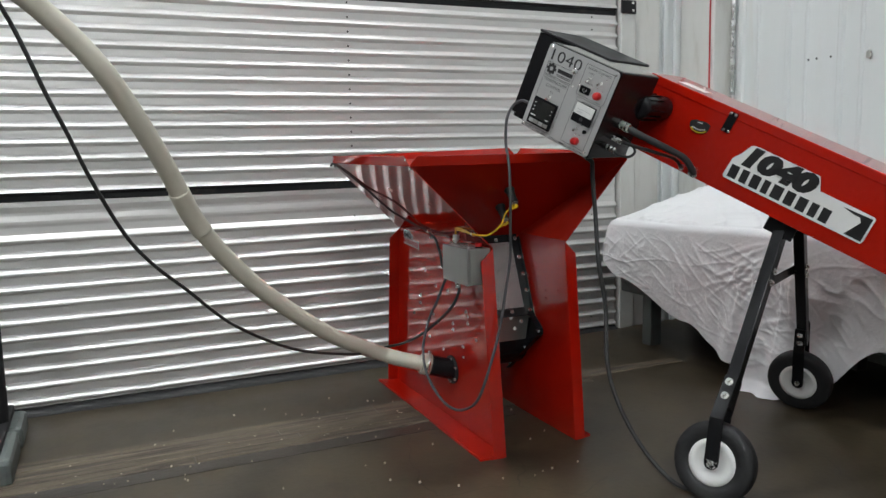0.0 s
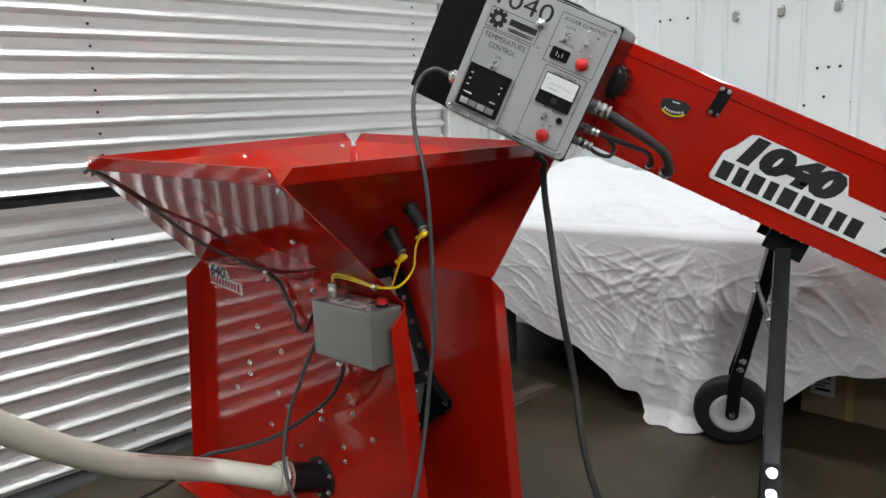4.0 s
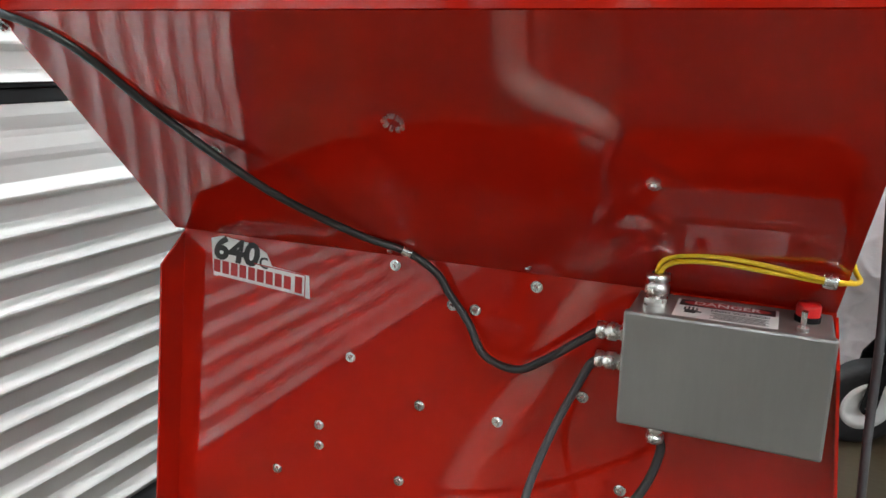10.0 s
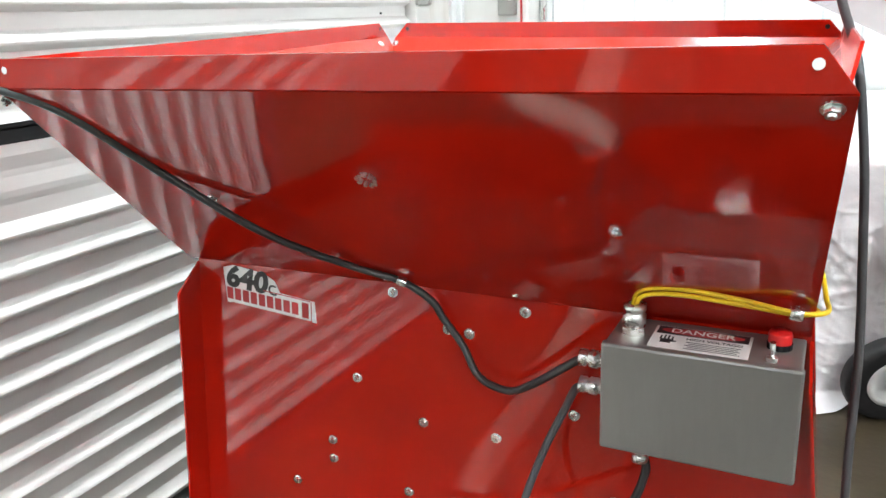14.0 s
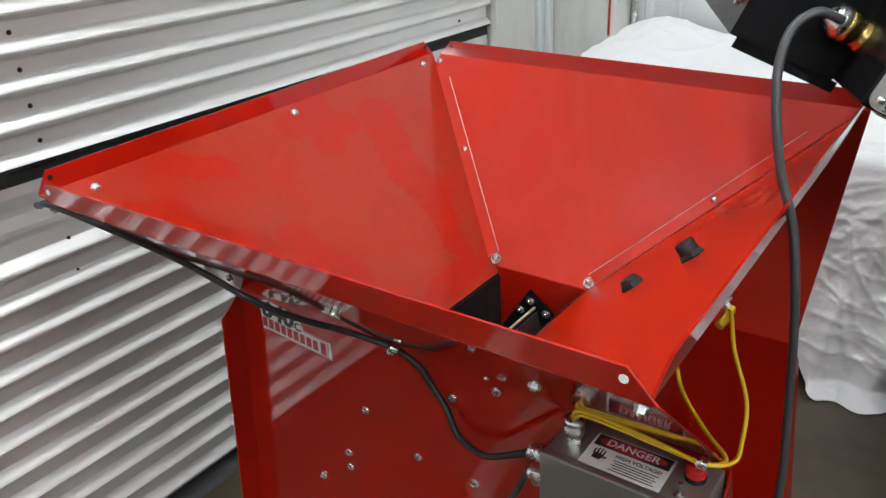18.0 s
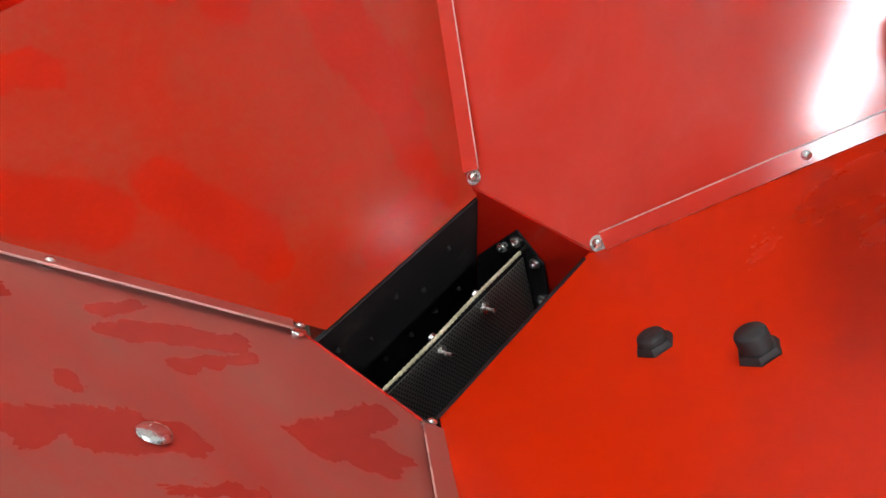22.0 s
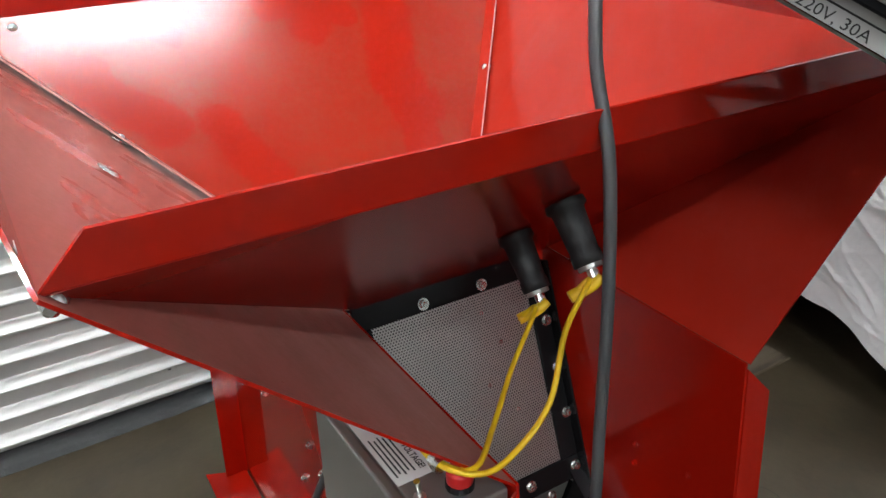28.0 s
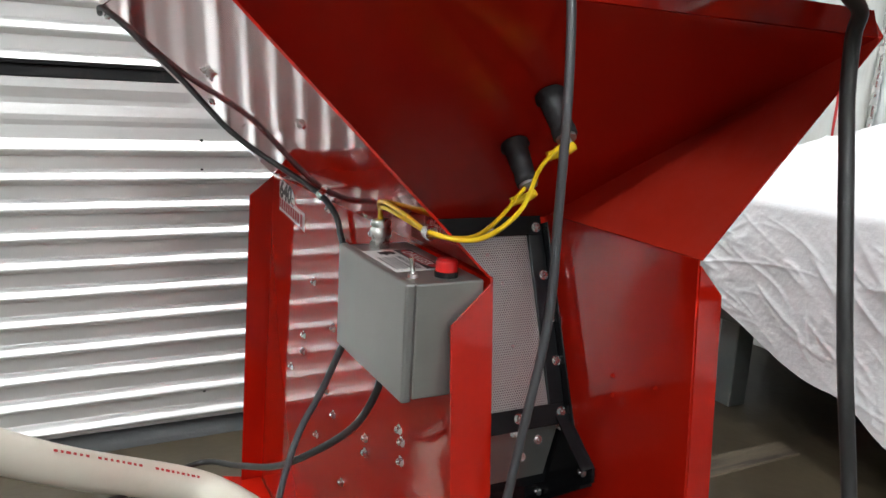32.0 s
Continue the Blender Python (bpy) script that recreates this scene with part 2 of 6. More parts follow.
def enamel(name, clean, dust, amount, scale, stretch=(1, 1, 1), gloss=0.1, ior=1.45, matt=0.3, soft=0.05, sheen=0.0, twist=1.4, wipes=()):
    """Glossy enamel with a dust film that has been wiped and smeared: the film is paler and matt, the wiped places shine.
    wipes: strokes (from, to, half width) that a hand or a rag left clean."""
    m = bpy.data.materials.new(name)
    m.use_nodes = True
    tree = m.node_tree
    link = tree.links.new
    shader = tree.nodes["Principled BSDF"]
    place = tree.nodes.new("ShaderNodeTexCoord")
    mapping = node(tree, "ShaderNodeMapping", Scale=stretch, Rotation=(0.3, 0.5, 0.6))
    link(place.outputs["Object"], mapping.inputs["Vector"])
    smear = node(tree, "ShaderNodeTexNoise", Scale=scale, Detail=5.0, Roughness=0.6, Distortion=twist)
    speck = node(tree, "ShaderNodeTexNoise", Scale=scale * 22, Detail=4.0, Roughness=0.7)
    link(mapping.outputs["Vector"], smear.inputs["Vector"])
    link(place.outputs["Object"], speck.inputs["Vector"])
    low = 0.62 - amount * (0.40 if wipes else 0.22)
    edge = node(tree, "ShaderNodeMapRange")
    edge.inputs["From Min"].default_value, edge.inputs["From Max"].default_value = low, low + soft
    edge.inputs["To Max"].default_value = 1.0
    link(smear.outputs["Fac"], edge.inputs["Value"])
    grain = node(tree, "ShaderNodeMapRange")
    grain.inputs["From Min"].default_value, grain.inputs["From Max"].default_value = 0.3, 0.7
    grain.inputs["To Min"].default_value, grain.inputs["To Max"].default_value = 0.55, 1.0
    link(speck.outputs["Fac"], grain.inputs["Value"])
    cloud = node(tree, "ShaderNodeTexNoise", Scale=scale * 2.2, Detail=5.0, Roughness=0.65, Distortion=0.6)
    link(mapping.outputs["Vector"], cloud.inputs["Vector"])
    thick = node(tree, "ShaderNodeMapRange")
    thick.inputs["From Min"].default_value, thick.inputs["From Max"].default_value = 0.32, 0.66
    thick.inputs["To Min"].default_value, thick.inputs["To Max"].default_value = 0.5, 1.0
    link(cloud.outputs["Fac"], thick.inputs["Value"])
    layer = node(tree, "ShaderNodeMath")
    layer.operation = "MULTIPLY"
    link(edge.outputs["Result"], layer.inputs[0])
    link(thick.outputs["Result"], layer.inputs[1])
    film = node(tree, "ShaderNodeMath")
    film.operation = "MULTIPLY"
    link(layer.outputs[0], film.inputs[0])
    link(grain.outputs["Result"], film.inputs[1])
    if wipes:
        film = wiped(tree, place.outputs["Object"], film, wipes)
    mix = tree.nodes.new("ShaderNodeMix")
    mix.data_type = "RGBA"
    mix.inputs["A"].default_value, mix.inputs["B"].default_value = (*clean, 1), (*dust, 1)
    weight = node(tree, "ShaderNodeMath")
    weight.operation = "MULTIPLY"
    weight.inputs[1].default_value = min(1.0, amount)
    link(film.outputs[0], weight.inputs[0])
    link(weight.outputs[0], mix.inputs["Factor"])
    link(mix.outputs["Result"], shader.inputs["Base Color"])
    rough = node(tree, "ShaderNodeMapRange")
    rough.inputs["To Min"].default_value, rough.inputs["To Max"].default_value = gloss, gloss + matt
    link(film.outputs[0], rough.inputs["Value"])
    link(rough.outputs["Result"], shader.inputs["Roughness"])
    shader.inputs["IOR"].default_value = ior
    shader.inputs["Sheen Weight"].default_value = sheen
    shader.inputs["Sheen Roughness"].default_value = 0.4
    shader.inputs["Sheen Tint"].default_value = (0.75, 0.55, 0.48, 1)
    b = node(tree, "ShaderNodeBump", Strength=0.006, Distance=0.01)
    wave = node(tree, "ShaderNodeTexNoise", Scale=7.0, Detail=1.0)
    link(place.outputs["Object"], wave.inputs["Vector"])
    link(wave.outputs["Fac"], b.inputs["Height"])
    link(b.outputs["Normal"], shader.inputs["Normal"])
    return m


def perforated(name, pitch, metal, hole):
    """Sheet steel with staggered round holes, in the sheet's own x and y."""
    m = bpy.data.materials.new(name)
    m.use_nodes = True
    tree = m.node_tree
    link = tree.links.new
    shader = tree.nodes["Principled BSDF"]
    place = tree.nodes.new("ShaderNodeTexCoord")
    split = tree.nodes.new("ShaderNodeSeparateXYZ")
    link(place.outputs["Object"], split.inputs["Vector"])

    def calc(op, a, b=None):
        n = tree.nodes.new("ShaderNodeMath")
        n.operation = op
        for i, v in enumerate((a, b)):
            if v is None:
                continue
            if isinstance(v, (int, float)):
                n.inputs[i].default_value = v
            else:
                link(v, n.inputs[i])
        return n.outputs[0]

    v = calc("DIVIDE", split.outputs["Y"], pitch * 0.866)
    row = calc("FLOOR", v)
    odd = calc("MULTIPLY", calc("MODULO", calc("ABSOLUTE", row), 2.0), 0.5)
    u = calc("ADD", calc("DIVIDE", split.outputs["X"], pitch), odd)
    du = calc("SUBTRACT", calc("FRACT", u), 0.5)
    dv = calc("MULTIPLY", calc("SUBTRACT", calc("FRACT", v), 0.5), 0.866)
    r = calc("SQRT", calc("ADD", calc("MULTIPLY", du, du), calc("MULTIPLY", dv, dv)))
    solid_part = calc("GREATER_THAN", r, 0.27)
    mix = tree.nodes.new("ShaderNodeMix")
    mix.data_type = "RGBA"
    mix.inputs["A"].default_value, mix.inputs["B"].default_value = (*hole, 1), (*metal, 1)
    link(solid_part, mix.inputs["Factor"])
    link(mix.outputs["Result"], shader.inputs["Base Color"])
    link(calc("MULTIPLY", solid_part, 0.9), shader.inputs["Metallic"])
    shader.inputs["Roughness"].default_value = 0.42
    return m


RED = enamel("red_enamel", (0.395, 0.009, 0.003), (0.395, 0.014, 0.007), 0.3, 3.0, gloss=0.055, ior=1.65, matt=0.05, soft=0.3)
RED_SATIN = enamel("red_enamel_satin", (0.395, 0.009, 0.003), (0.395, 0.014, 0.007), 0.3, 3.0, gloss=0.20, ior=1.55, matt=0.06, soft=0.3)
# besides the dust, each inner sheet's red is shifted for its own lighting
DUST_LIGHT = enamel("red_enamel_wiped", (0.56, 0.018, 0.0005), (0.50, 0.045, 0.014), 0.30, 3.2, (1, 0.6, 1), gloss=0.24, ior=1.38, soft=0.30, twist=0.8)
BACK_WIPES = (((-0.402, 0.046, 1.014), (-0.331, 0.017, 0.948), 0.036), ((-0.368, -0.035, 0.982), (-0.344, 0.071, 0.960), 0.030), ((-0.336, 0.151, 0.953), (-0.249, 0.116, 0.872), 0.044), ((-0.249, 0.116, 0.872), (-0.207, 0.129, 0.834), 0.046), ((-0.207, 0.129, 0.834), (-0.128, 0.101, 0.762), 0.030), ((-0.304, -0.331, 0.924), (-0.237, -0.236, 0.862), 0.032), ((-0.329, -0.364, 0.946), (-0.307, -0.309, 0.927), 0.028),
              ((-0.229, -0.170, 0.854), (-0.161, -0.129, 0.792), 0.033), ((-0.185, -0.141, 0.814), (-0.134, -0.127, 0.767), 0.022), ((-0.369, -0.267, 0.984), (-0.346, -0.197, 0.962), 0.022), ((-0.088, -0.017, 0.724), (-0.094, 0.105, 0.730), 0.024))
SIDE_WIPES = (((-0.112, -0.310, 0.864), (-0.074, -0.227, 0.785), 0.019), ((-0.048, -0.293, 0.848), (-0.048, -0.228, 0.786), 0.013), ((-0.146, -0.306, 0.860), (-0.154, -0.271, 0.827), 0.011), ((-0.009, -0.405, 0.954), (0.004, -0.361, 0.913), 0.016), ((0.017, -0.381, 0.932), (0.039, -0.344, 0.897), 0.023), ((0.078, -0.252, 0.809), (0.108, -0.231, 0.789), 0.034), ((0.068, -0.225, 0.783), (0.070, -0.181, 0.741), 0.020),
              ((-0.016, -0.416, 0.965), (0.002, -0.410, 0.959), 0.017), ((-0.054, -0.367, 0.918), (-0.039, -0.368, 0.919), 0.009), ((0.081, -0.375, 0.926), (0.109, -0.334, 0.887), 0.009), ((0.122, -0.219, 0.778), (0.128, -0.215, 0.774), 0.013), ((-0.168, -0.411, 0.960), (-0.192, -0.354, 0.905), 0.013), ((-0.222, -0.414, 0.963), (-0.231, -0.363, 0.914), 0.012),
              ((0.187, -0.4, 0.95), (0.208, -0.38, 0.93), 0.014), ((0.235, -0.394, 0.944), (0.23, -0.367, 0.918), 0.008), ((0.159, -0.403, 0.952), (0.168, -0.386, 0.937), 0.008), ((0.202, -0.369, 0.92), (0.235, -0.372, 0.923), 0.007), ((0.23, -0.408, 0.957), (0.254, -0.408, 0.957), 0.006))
# the back sheet's red is lowered to paint in its shading
DUST_SHADED = enamel("red_enamel_dusty", (0.37, 0.010, 0.001), (0.30, 0.029, 0.012), 0.95, 4.2, (1.2, 0.7, 0.45), gloss=0.15, matt=0.10, soft=0.26, ior=1.42, twist=0.9, wipes=BACK_WIPES)
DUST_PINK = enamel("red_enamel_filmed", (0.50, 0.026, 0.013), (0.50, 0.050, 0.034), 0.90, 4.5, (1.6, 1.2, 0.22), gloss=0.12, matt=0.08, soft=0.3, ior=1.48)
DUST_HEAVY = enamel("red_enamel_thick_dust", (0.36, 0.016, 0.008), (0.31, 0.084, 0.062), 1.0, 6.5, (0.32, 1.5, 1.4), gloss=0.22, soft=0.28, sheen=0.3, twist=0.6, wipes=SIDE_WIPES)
# pale tone paints the bright line where sheet edges catch light
EDGE_GLINT = material("worn_paint_edge", (0.66, 0.36, 0.31), rough=0.28, scale=30, vary=0.3)
BLACK = material("black_paint", (0.010, 0.010, 0.011), rough=0.22, scale=8)
BLACK_DULL = material("black_dull_steel", (0.02, 0.02, 0.021), rough=0.55, scale=14, stain=(0.07, 0.06, 0.05), stain_scale=14, stain_at=(0.58, 0.8))
RUBBER = material("black_rubber", (0.011, 0.011, 0.012), rough=0.62, scale=30, bump=0.15)
CABLE = material("black_cable", (0.022, 0.022, 0.022), rough=0.42, scale=20)
GREY_CABLE = material("grey_cable", (0.055, 0.055, 0.058), rough=0.45, scale=20)
for dark in (BLACK, BLACK_DULL):
    dark.node_tree.nodes["Principled BSDF"].inputs["Specular IOR Level"].default_value = 0.16
STEEL = material("bright_steel", (0.80, 0.80, 0.78), rough=0.27, metal=1.0, scale=40, vary=0.08)
BRASS = material("brass_fitting", (0.60, 0.42, 0.14), rough=0.25, metal=1.0, scale=40, vary=0.08)
BOX_GREY = material("grey_steel_box", (0.37, 0.37, 0.345), rough=0.36, metal=0.75, scale=9, vary=0.07, stretch=(1, 1, 3), rough_vary=0.05)
BOX_COVER = material("brushed_steel_cover", (0.36, 0.36, 0.348), rough=0.42, metal=0.85, scale=30, vary=0.05, stretch=(5, 5, 0.6), stain=(0.38, 0.38, 0.37), stain_scale=9, stain_at=(0.5, 0.85), rough_vary=0.06)
PLATE = material("grey_control_plate", (0.50, 0.50, 0.495), rough=0.38, metal=0.35, scale=12, vary=0.05)
DOOR = material("galvanized_door", (0.72, 0.71, 0.69), rough=0.42, metal=0.55, scale=1.6, vary=0.07, stretch=(1, 0.35, 3), stain=(0.62, 0.60, 0.57), stain_scale=1.3, stain_at=(0.55, 0.85), rough_vary=0.04)
WALL = material("white_sheet_wall", (0.63, 0.655, 0.65), rough=0.4, scale=2, vary=0.06, stain=(0.50, 0.47, 0.38), stain_scale=3.0, stain_at=(0.58, 0.85), stretch=(1, 1, 0.12), bump=0.05, bump_scale=8)
TRIM = material("painted_trim", (0.58, 0.58, 0.55), rough=0.5, scale=3, stain=(0.36, 0.33, 0.28), stain_scale=5, stain_at=(0.55, 0.8), stretch=(1, 1, 0.2))
FLOOR = material("sealed_concrete", (0.058, 0.044, 0.026), rough=0.40, scale=3.5, vary=0.60, stain=(0.030, 0.023, 0.014), stain_scale=2.6, stain_at=(0.46, 0.66), bump=0.06, bump_scale=45, rough_vary=0.16)
# fine cracks run through the slab in places
tree = FLOOR.node_tree
shader = tree.nodes["Principled BSDF"]
place = tree.nodes.new("ShaderNodeTexCoord")
bent = node(tree, "ShaderNodeTexNoise", Scale=3.0, Detail=4.0)
push = tree.nodes.new("ShaderNodeVectorMath")
push.operation = "MULTIPLY_ADD"
push.inputs[1].default_value = (0.30, 0.30, 0.0)
cells = node(tree, "ShaderNodeTexVoronoi", Scale=1.9)
cells.feature = "DISTANCE_TO_EDGE"
thin = node(tree, "ShaderNodeMapRange")
thin.inputs["From Min"].default_value, thin.inputs["From Max"].default_value = 0.0, 0.006
thin.inputs["To Min"].default_value, thin.inputs["To Max"].default_value = 0.75, 0.0
where = node(tree, "ShaderNodeTexNoise", Scale=1.1, Detail=2.0)
gate = node(tree, "ShaderNodeMapRange")
gate.inputs["From Min"].default_value, gate.inputs["From Max"].default_value = 0.47, 0.56
both = node(tree, "ShaderNodeMath")
both.operation = "MULTIPLY"
over = tree.nodes.new("ShaderNodeMix")
over.data_type = "RGBA"
over.inputs["B"].default_value = (0.012, 0.010, 0.007, 1)
paint = shader.inputs["Base Color"].links[0].from_socket
for a, b in ((place.outputs["Object"], bent.inputs["Vector"]), (bent.outputs["Color"], push.inputs[0]), (place.outputs["Object"], push.inputs[2]), (push.outputs["Vector"], cells.inputs["Vector"]), (cells.outputs["Distance"], thin.inputs["Value"]), (place.outputs["Object"], where.inputs["Vector"]), (where.outputs["Fac"], gate.inputs["Value"]), (thin.outputs["Result"], both.inputs[0]), (gate.outputs["Result"], both.inputs[1]), (both.outputs[0], over.inputs["Factor"]), (paint, over.inputs["A"]), (over.outputs["Result"], shader.inputs["Base Color"])):
    tree.links.new(a, b)
STRIP = material("worn_floor_strip", (0.120, 0.094, 0.064), rough=0.6, scale=5.0, vary=0.5, stain=(0.045, 0.033, 0.023), stain_scale=6, stain_at=(0.47, 0.60), stretch=(5, 0.35, 1), bump=0.3, bump_scale=60)
DARK_STRIP = material("damp_concrete", (0.036, 0.028, 0.021), rough=0.32, scale=4.0, vary=0.4, stretch=(3, 0.6, 1), bump=0.1, bump_scale=45)
CLOTH = material("white_sheet_cloth", (0.82, 0.82, 0.83), rough=0.9, scale=4, vary=0.03, bump=0.22, bump_scale=55)
for n in CLOTH.node_tree.nodes:
    if n.type == "TEX_NOISE" and abs(n.inputs["Scale"].default_value - 13) < 0.1:
        n.noise_type = "RIDGED_MULTIFRACTAL"
        n.inputs["Scale"].default_value, n.inputs["Detail"].default_value, n.inputs["Distortion"].default_value = 8.5, 2.0, 0.9
    if n.type == "BUMP":
        n.inputs["Strength"].default_value, n.inputs["Distance"].default_value = 0.28, 0.008
WHITE_HOSE = material("cream_hose", (0.62, 0.585, 0.49), rough=0.42, scale=6, vary=0.08, stain=(0.50, 0.46, 0.36), stain_scale=8, stain_at=(0.55, 0.8))
WHITE = material("white_print", (0.80, 0.80, 0.78), rough=0.35, scale=20, vary=0.04)
INK = material("black_print", (0.015, 0.015, 0.016), rough=0.4, scale=20)
RED_INK = material("red_print", (0.42, 0.02, 0.02), rough=0.4, scale=20)
BUTTON = material("red_button", (0.55, 0.012, 0.012), rough=0.3, scale=20)
YELLOW = material("yellow_cable", (0.78, 0.50, 0.012), rough=0.38, scale=30, stain=(0.45, 0.20, 0.03), stain_scale=14, stain_at=(0.6, 0.75))
CEIL = material("ceiling_sheet", (0.40, 0.41, 0.42), rough=0.7)
FAR_WALL = material("far_wall_sheet", (0.20, 0.20, 0.195), rough=0.6)
BENCH = material("grey_green_bench", (0.11, 0.125, 0.12), rough=0.45, scale=8, stain=(0.06, 0.06, 0.055), stain_scale=7)
CARDBOARD = material("brown_cardboard", (0.34, 0.235, 0.145), rough=0.8, scale=8, vary=0.1)
STRAW = material("straw_bristle", (0.55, 0.38, 0.16), rough=0.8, scale=40, vary=0.35)
CRUMB = material("pale_crumb", (0.52, 0.47, 0.38), rough=0.8, scale=40, vary=0.3)
GREASE = material("grit_rope", (0.50, 0.44, 0.30), rough=0.8, scale=60, vary=0.5, bump=0.6, bump_scale=200)
GLASS_DARK = material("dark_display", (0.010, 0.011, 0.012), rough=0.12, scale=20)
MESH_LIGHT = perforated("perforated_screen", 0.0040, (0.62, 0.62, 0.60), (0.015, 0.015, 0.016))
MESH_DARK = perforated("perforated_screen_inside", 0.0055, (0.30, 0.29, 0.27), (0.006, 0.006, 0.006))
WOOD_END = material("weathered_board", (0.34, 0.27, 0.19), rough=0.7, scale=5, stretch=(1, 1, 6))

# ---- ceiling lamps: two-tube strips in rows along the door; six are added fill ----
LAMP = bpy.data.materials.new("lamp_tube")
LAMP.use_nodes = True
LAMP.node_tree.nodes["Principled BSDF"].inputs["Base Color"].default_value = (0.9, 0.9, 0.9, 1)
LAMP.node_tree.nodes["Principled BSDF"].inputs["Emission Color"].default_value = (0.93, 0.975, 1.0, 1)
LAMP.node_tree.nodes["Principled BSDF"].inputs["Emission Strength"].default_value = LAMP_POWER
CEIL_Z = 4.3


def lamp(m):
    ob = thing("ceiling_lamp", "white strip lamp with two glowing tubes under the ceiling", "lamp", "ceiling lamps", m)
    bm = bmesh.new()
    box(bm, (-0.13, -0.63, -0.04), (0.13, 0.63, 0.0), bevel=0.005)
    part("housing", bm, WHITE, ob)
    for x in (-0.06, 0.06):
        bm = bmesh.new()
        disc(bm, frame_at((x, -0.6, -0.062), (1, 0, 0), (0, 1, 0)), 0.019, 1.2, 12)
        part("tube", bm, LAMP, ob, "glowing white tube", True)
    return ob


first = lamp(pose(-0.07, 0.2, CEIL_Z))
for x, y in LAMPS:
    copy_thing(first, pose(x, y, CEIL_Z))


# ---- room ----
DX = -0.865


def corrugated(bm, y0, y1, z0, z1, x, first, pitch, count, depth):
    """A ribbed sheet: rolled ridges, their crests at first + k * pitch, between flat valleys."""
    ridge = ((-0.20, 0.0), (-0.08, 0.72), (-0.03, 0.97), (0.03, 1.0), (0.09, 0.86), (0.30, 0.14), (0.35, 0.0))
    profile = [(x, z0)]
    for k in range(count):
        for f, d in ridge:
            z = first + (k + f) * pitch
            if profile[-1][1] + 0.0005 < z < z1 - 0.0005:
                profile.append((x + d * depth, z))
    z = profile[-1][1] + 0.03
    while z < z1 - 0.02:
        profile.append((x + 0.002 * math.sin(z * 90), z))
        z += 0.012
    profile.append((x, z1))
    cols = [y0 + (y1 - y0) * k / 40 for k in range(41)]
    grid = [[bm.verts.new((px + 0.0016 * noise.noise((y * 1.5, pz * 2.0, 0.3)), y, pz)) for px, pz in profile] for y in cols]
    for a, b in zip(grid, grid[1:]):
        for i in range(len(profile) - 1):
            bm.faces.new((a[i], b[i], b[i + 1], a[i + 1]))




def floor_z(x, y):
    """The slab falls a little towards the overhead door."""
    f = min(1.0, max(0.0, (-0.40 - x) / 0.42)) * min(1.0, max(0.0, (1.15 - y) / 0.5))
    return -0.027 * f * f * (3 - 2 * f)


bm = bmesh.new()
xs = [-9, -3, -1.0] + [-0.90 + 0.06 * k for k in range(10)] + [0.5, 2, 5, 9]
ys = [-11, -8] + [-6 + 0.5 * k for k in range(13)] + [0.3, 0.6, 0.75, 0.9, 1.05, 1.2, 1.5, 2.5, 7]
grid = [[bm.verts.new((x, y, floor_z(x, y))) for y in ys] for x in xs]
for a, b in zip(grid, grid[1:]):
    for k in range(len(ys) - 1):
        bm.faces.new((a[k], b[k], b[k + 1], a[k + 1])).smooth = True
box(bm, (-9, -11, -0.25), (9, 7, -0.06))
floor = solid("floor", bm, FLOOR, "brown stained and sealed concrete workshop floor", "floor", "structure")

# a darker band of concrete beside the boards
bm = bmesh.new()
box(bm, (0.066, -4.2, -0.005), (0.15, 0.1, 0.0016))
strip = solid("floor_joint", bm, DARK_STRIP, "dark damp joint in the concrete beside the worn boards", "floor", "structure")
strip = thing("floor_strip", "worn splintered boards set into the concrete floor", "floor")
tagged(strip, kind="structure")
rng = random.Random(3)
for x0, x1 in ((-0.205, -0.125), (-0.122, -0.062), (-0.059, -0.004), (-0.001, 0.062)):
    y = -4.2 + rng.uniform(0, 0.6)
    while y < -0.3:
        n = y + rng.uniform(0.9, 1.7)
        bm = bmesh.new()
        h = rng.uniform(0.003, 0.006)
        cols = [y + 0.004 + (n - y - 0.008) * k / 14 for k in range(15)]
        rows = [[bm.verts.new((px + 0.003 * noise.noise((c * 5, px * 9, 1)), c, pz + 0.0012 * noise.noise((c * 7, px * 30, 2)))) for px, pz in ((x0, 0.0), (x0 + 0.003, h), ((x0 + x1) / 2, h * 0.9), (x1 - 0.003, h), (x1, 0.0))] for c in cols]
        for a, b in zip(rows, rows[1:]):
            for q in range(4):
                bm.faces.new((a[q], b[q], b[q + 1], a[q + 1]))
        bm.faces.new(rows[0])
        bm.faces.new(rows[-1][::-1])
        bmesh.ops.recalc_face_normals(bm, faces=bm.faces)
        part("board", bm, STRIP, strip)
        y = n
rng = random.Random(5)
bm = bmesh.new()
for k in range(100):
    x, y = rng.uniform(-0.4, 0.7) if k % 3 else rng.uniform(-0.2, 0.15), rng.uniform(-1.8, 0.1)
    s = rng.uniform(0.0015, 0.0042)
    box(bm, (x, y, 0.0), (x + s, y + s * 1.6, 0.0045 + s * 0.5), bevel=0)
tagged(solid("floor_debris", bm, CRUMB, "pale crumbs scattered on the floor", "debris"), kind="stuff")

